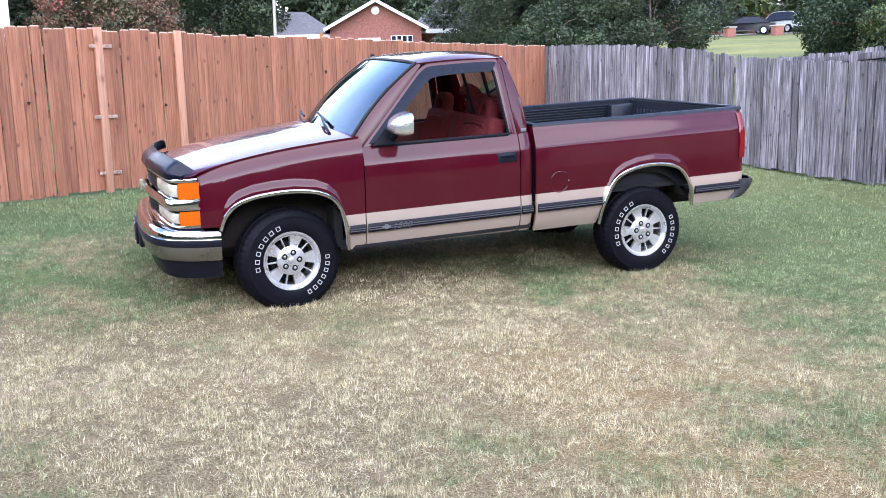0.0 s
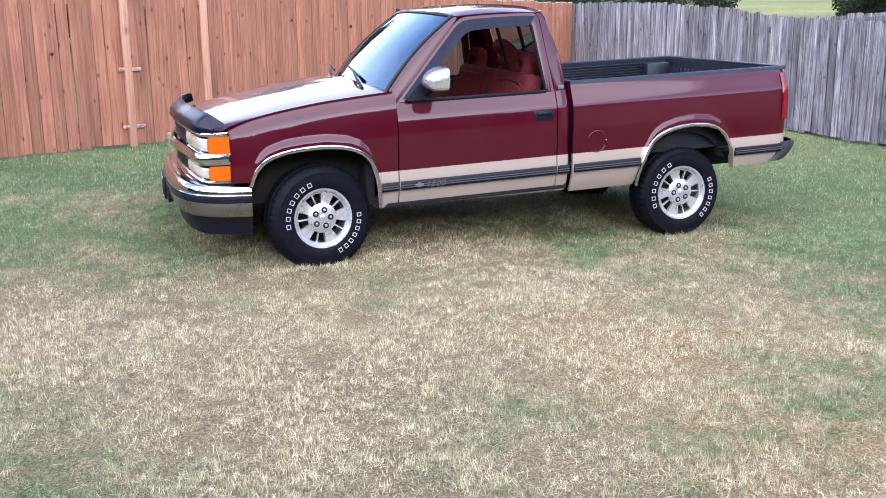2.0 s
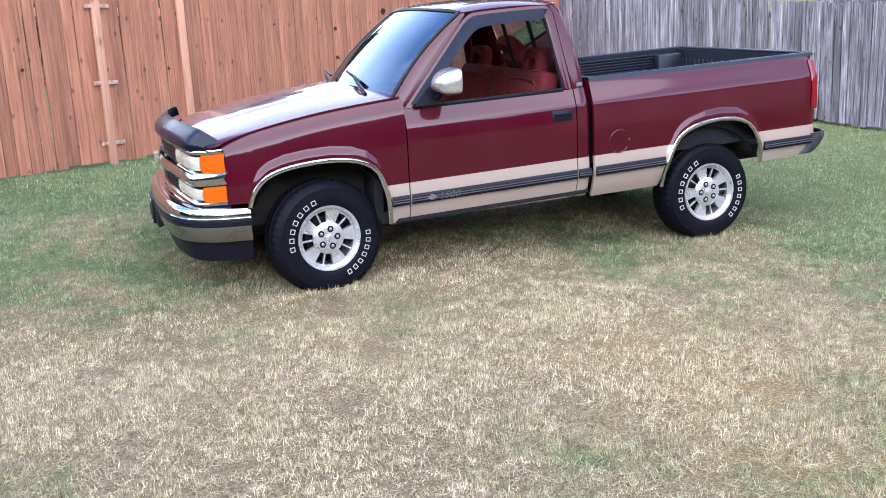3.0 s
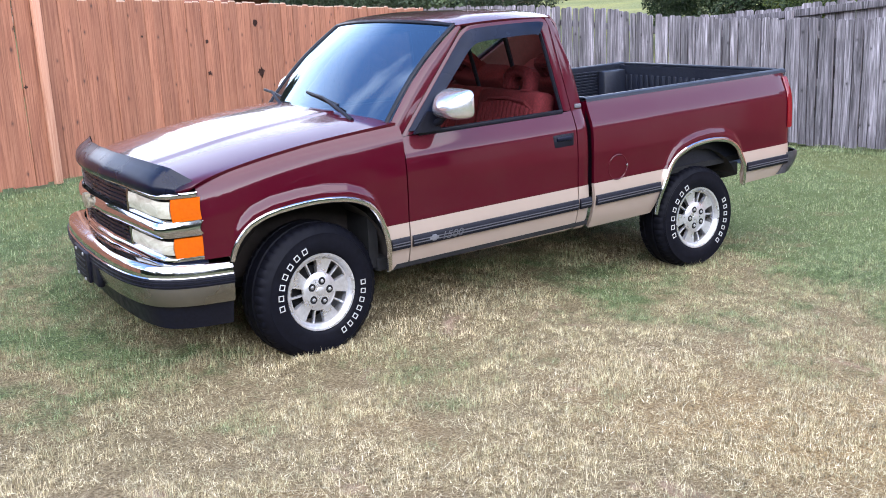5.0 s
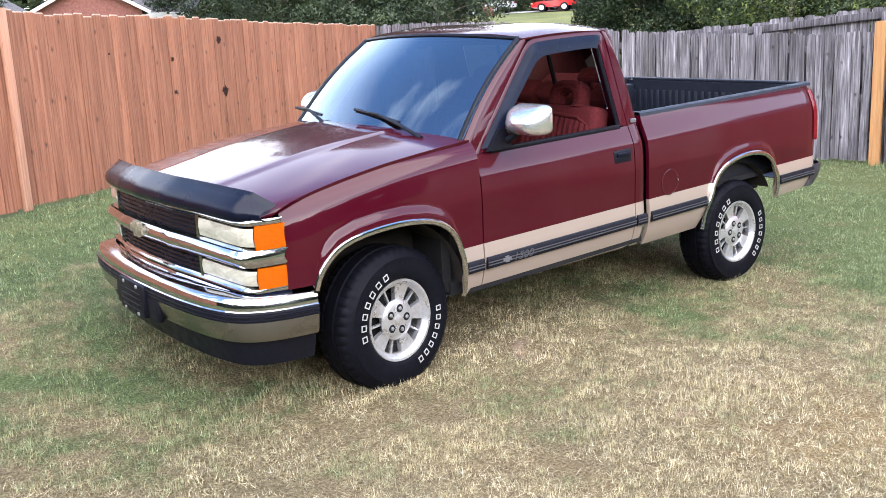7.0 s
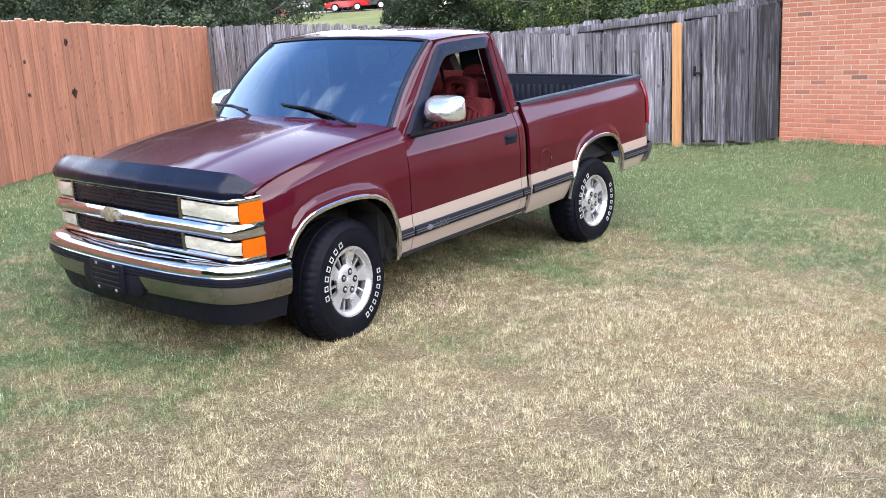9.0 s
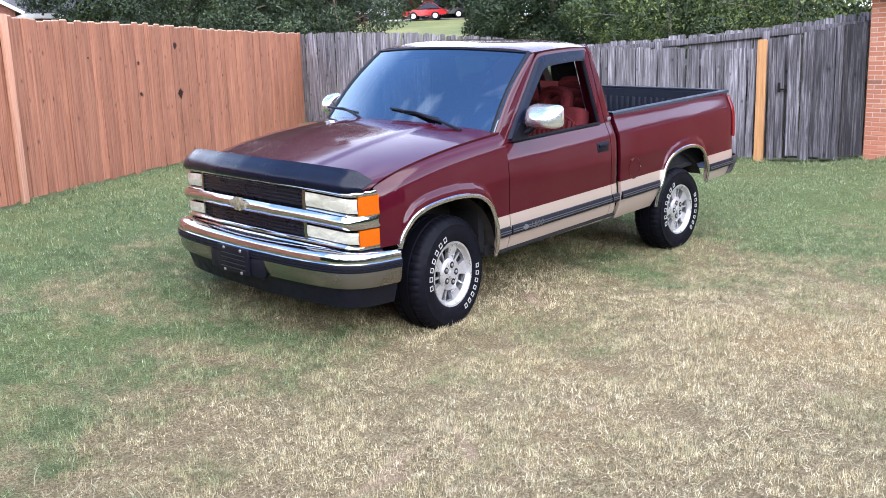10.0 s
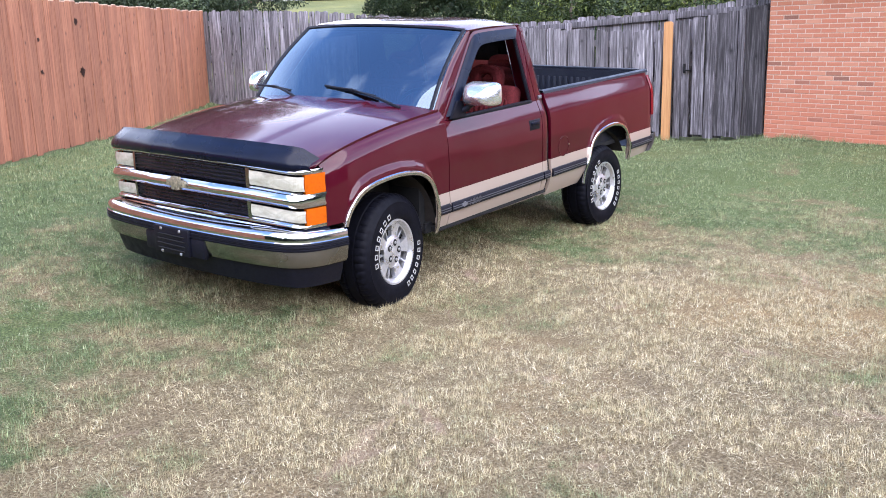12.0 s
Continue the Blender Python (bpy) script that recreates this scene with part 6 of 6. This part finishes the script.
    for s in (-1, 1):
        part("tail_lamp", box(L - 0.12, L + 0.01, s * (wid / 2 - 0.2) - 0.15, s * (wid / 2 - 0.2) + 0.15, belt - 0.28, belt - 0.12, 0.02), LAMP_RED, root)
        part("head_lamp", box(-L - 0.005, -L + 0.15, s * (wid / 2 - 0.25) - 0.15, s * (wid / 2 - 0.25) + 0.15, 0.62, 0.74, 0.02), LENS, root)
    return root


def chaikin_xy(p, closed=True):
    if not closed:
        return [(q.x, q.z) for q in chaikin([(a, 0, b) for a, b in p], 1)]
    out = []
    for (a, b), (c, d) in zip(p, p[1:] + p[:1]):
        out += [(a * 0.8 + c * 0.2, b * 0.8 + d * 0.2), (a * 0.2 + c * 0.8, b * 0.2 + d * 0.8)]
    return out


BLACK_CAR = paint("black_paint", (0.01, 0.01, 0.014), 0.0, 0.4)
SILVER_CAR = paint("silver_paint", (0.50, 0.52, 0.56), 0.3)
RED_CAR = paint("red_car_paint", (0.42, 0.012, 0.015))
car(47.6, 57.9, -38, BLACK_CAR, "black sedan parked on a drive up the hill")
car(50.5, 57.2, -78, SILVER_CAR, "silver crossover parked on a drive up the hill", suv=True)
car(53.5, 52.3, -52, RED_CAR, "small red off-road car parked up the hill", suv=False, length=3.7, open_top=False)
car(56.6, 53.4, -40, BLACK_CAR, "dark sports utility car parked up the hill", suv=True)

dr = bmesh.new()
grid([[(x, y + o, float(height(x, y + o)) + 0.02) for x, y in ((40, 62), (47, 57.5), (52, 53.5), (58, 49), (64, 44))] for o in (0.0, 2.2, 4.4)], dr)
drv = link("driveway", dr, CONCRETE)
tagged(drv, "pale concrete drive up the hill", "driveway", kind="structure")

for x, y in ((44.6, 55.9), (47.6, 54.0)):
    z = float(height(x, y)) - 0.1
    root = thing("brick_pillar", (x, y, z), "brick mailbox pillar beside the drive", "pillar", "pillars by the drive")
    part("shaft", box(-0.35, 0.35, -0.35, 0.35, 0, 0.80, 0.02), FAR_BRICK, root)
    part("cap", box(-0.42, 0.42, -0.42, 0.42, 0.80, 0.88, 0.02), CONCRETE, root)
hedge = [(49.5, 62.0, 2.6), (53.0, 60.5, 2.0), (55.5, 58.5, 1.6)]
for i, (x, y, h) in enumerate(hedge):
    tree("hedge_bush", "clipped dark green bush before a house", x, y, h, 1.3, LEAF_DARK, 0.14, 3500, 0.12, 60 + i, 0.08, 16)

# woods along the skyline
rw_ = random.Random(77)
for i in range(17):
    az = radians(-14 + i * 6.1 + rw_.uniform(-1.5, 1.5))
    d = rw_.uniform(82, 104)
    x, y = -2 + math.sin(az) * d, -5 + math.cos(az) * d
    tree("distant_tree", "distant leafy tree on the skyline", x, y, rw_.uniform(9, 13), rw_.uniform(5.5, 7.5), LEAF_DARK if i % 3 else LEAF_LIGHT, 0.42, 7000, 0.06, 100 + i, 0.3, 30)
# unseen trees added behind the camera, to fill the truck's reflections
for i in range(20):
    az = radians(98 + i * 12.2 + rw_.uniform(-2, 2))
    d = rw_.uniform(25, 30)
    x, y = 1 + math.sin(az) * d, -4 + math.cos(az) * d
    tree("distant_tree", "unseen leafy tree added behind the camera for reflections", x, y, rw_.uniform(7.5, 8.6), rw_.uniform(4.4, 5.2), LEAF_DARK, 0.40, 9000, 0.03, 140 + i, 0.25, 44)
# pale seed stalks in the lawn
rs_ = random.Random(8)
for x, y in ((-2.86, -0.42), (-2.78, -0.50), (-2.66, -0.62), (-2.63, -0.66), (-2.9, -0.2)):
    root = thing("weed", (x, y, float(height(x, y)) - 0.01), "pale dry weed stalk standing in the lawn", "weed", "weeds in the lawn")
    h = rs_.uniform(0.06, 0.12)
    dx, dy = rs_.uniform(-0.05, 0.05), rs_.uniform(-0.05, 0.05)
    part("stalk", tube([(0, 0, 0), (dx * 0.4, dy * 0.4, h * 0.6), (dx, dy, h)], 0.0022, 5, r_end=0.0012), WEED, root)
    for k in range(4):
        a = rs_.uniform(0, 6.3)
        part("seed_head", tube([(dx, dy, h - 0.005 * k), (dx + 0.014 * math.cos(a), dy + 0.014 * math.sin(a), h + 0.012)], 0.0016, 4, r_end=0.001), WEED, root)
# undergrowth behind the fences
for i, (x, y, h, r) in enumerate(((13.6, 17.0, 4.0, 1.8), (12.6, 17.9, 2.4, 1.8), (14.6, 6.8, 3.4, 2.4), (13.5, 3.2, 3.2, 2.2), (17.0, 1.5, 4.2, 2.6), (10.5, 17.4, 2.6, 2.0))):
    tree("shrub", "loose green shrub behind the fence", x, y, h, r, LEAF_LIGHT if i in (2, 3, 4) else LEAF_DARK, 0.042, 26000, 0.10, 200 + i, 0.06, 22)
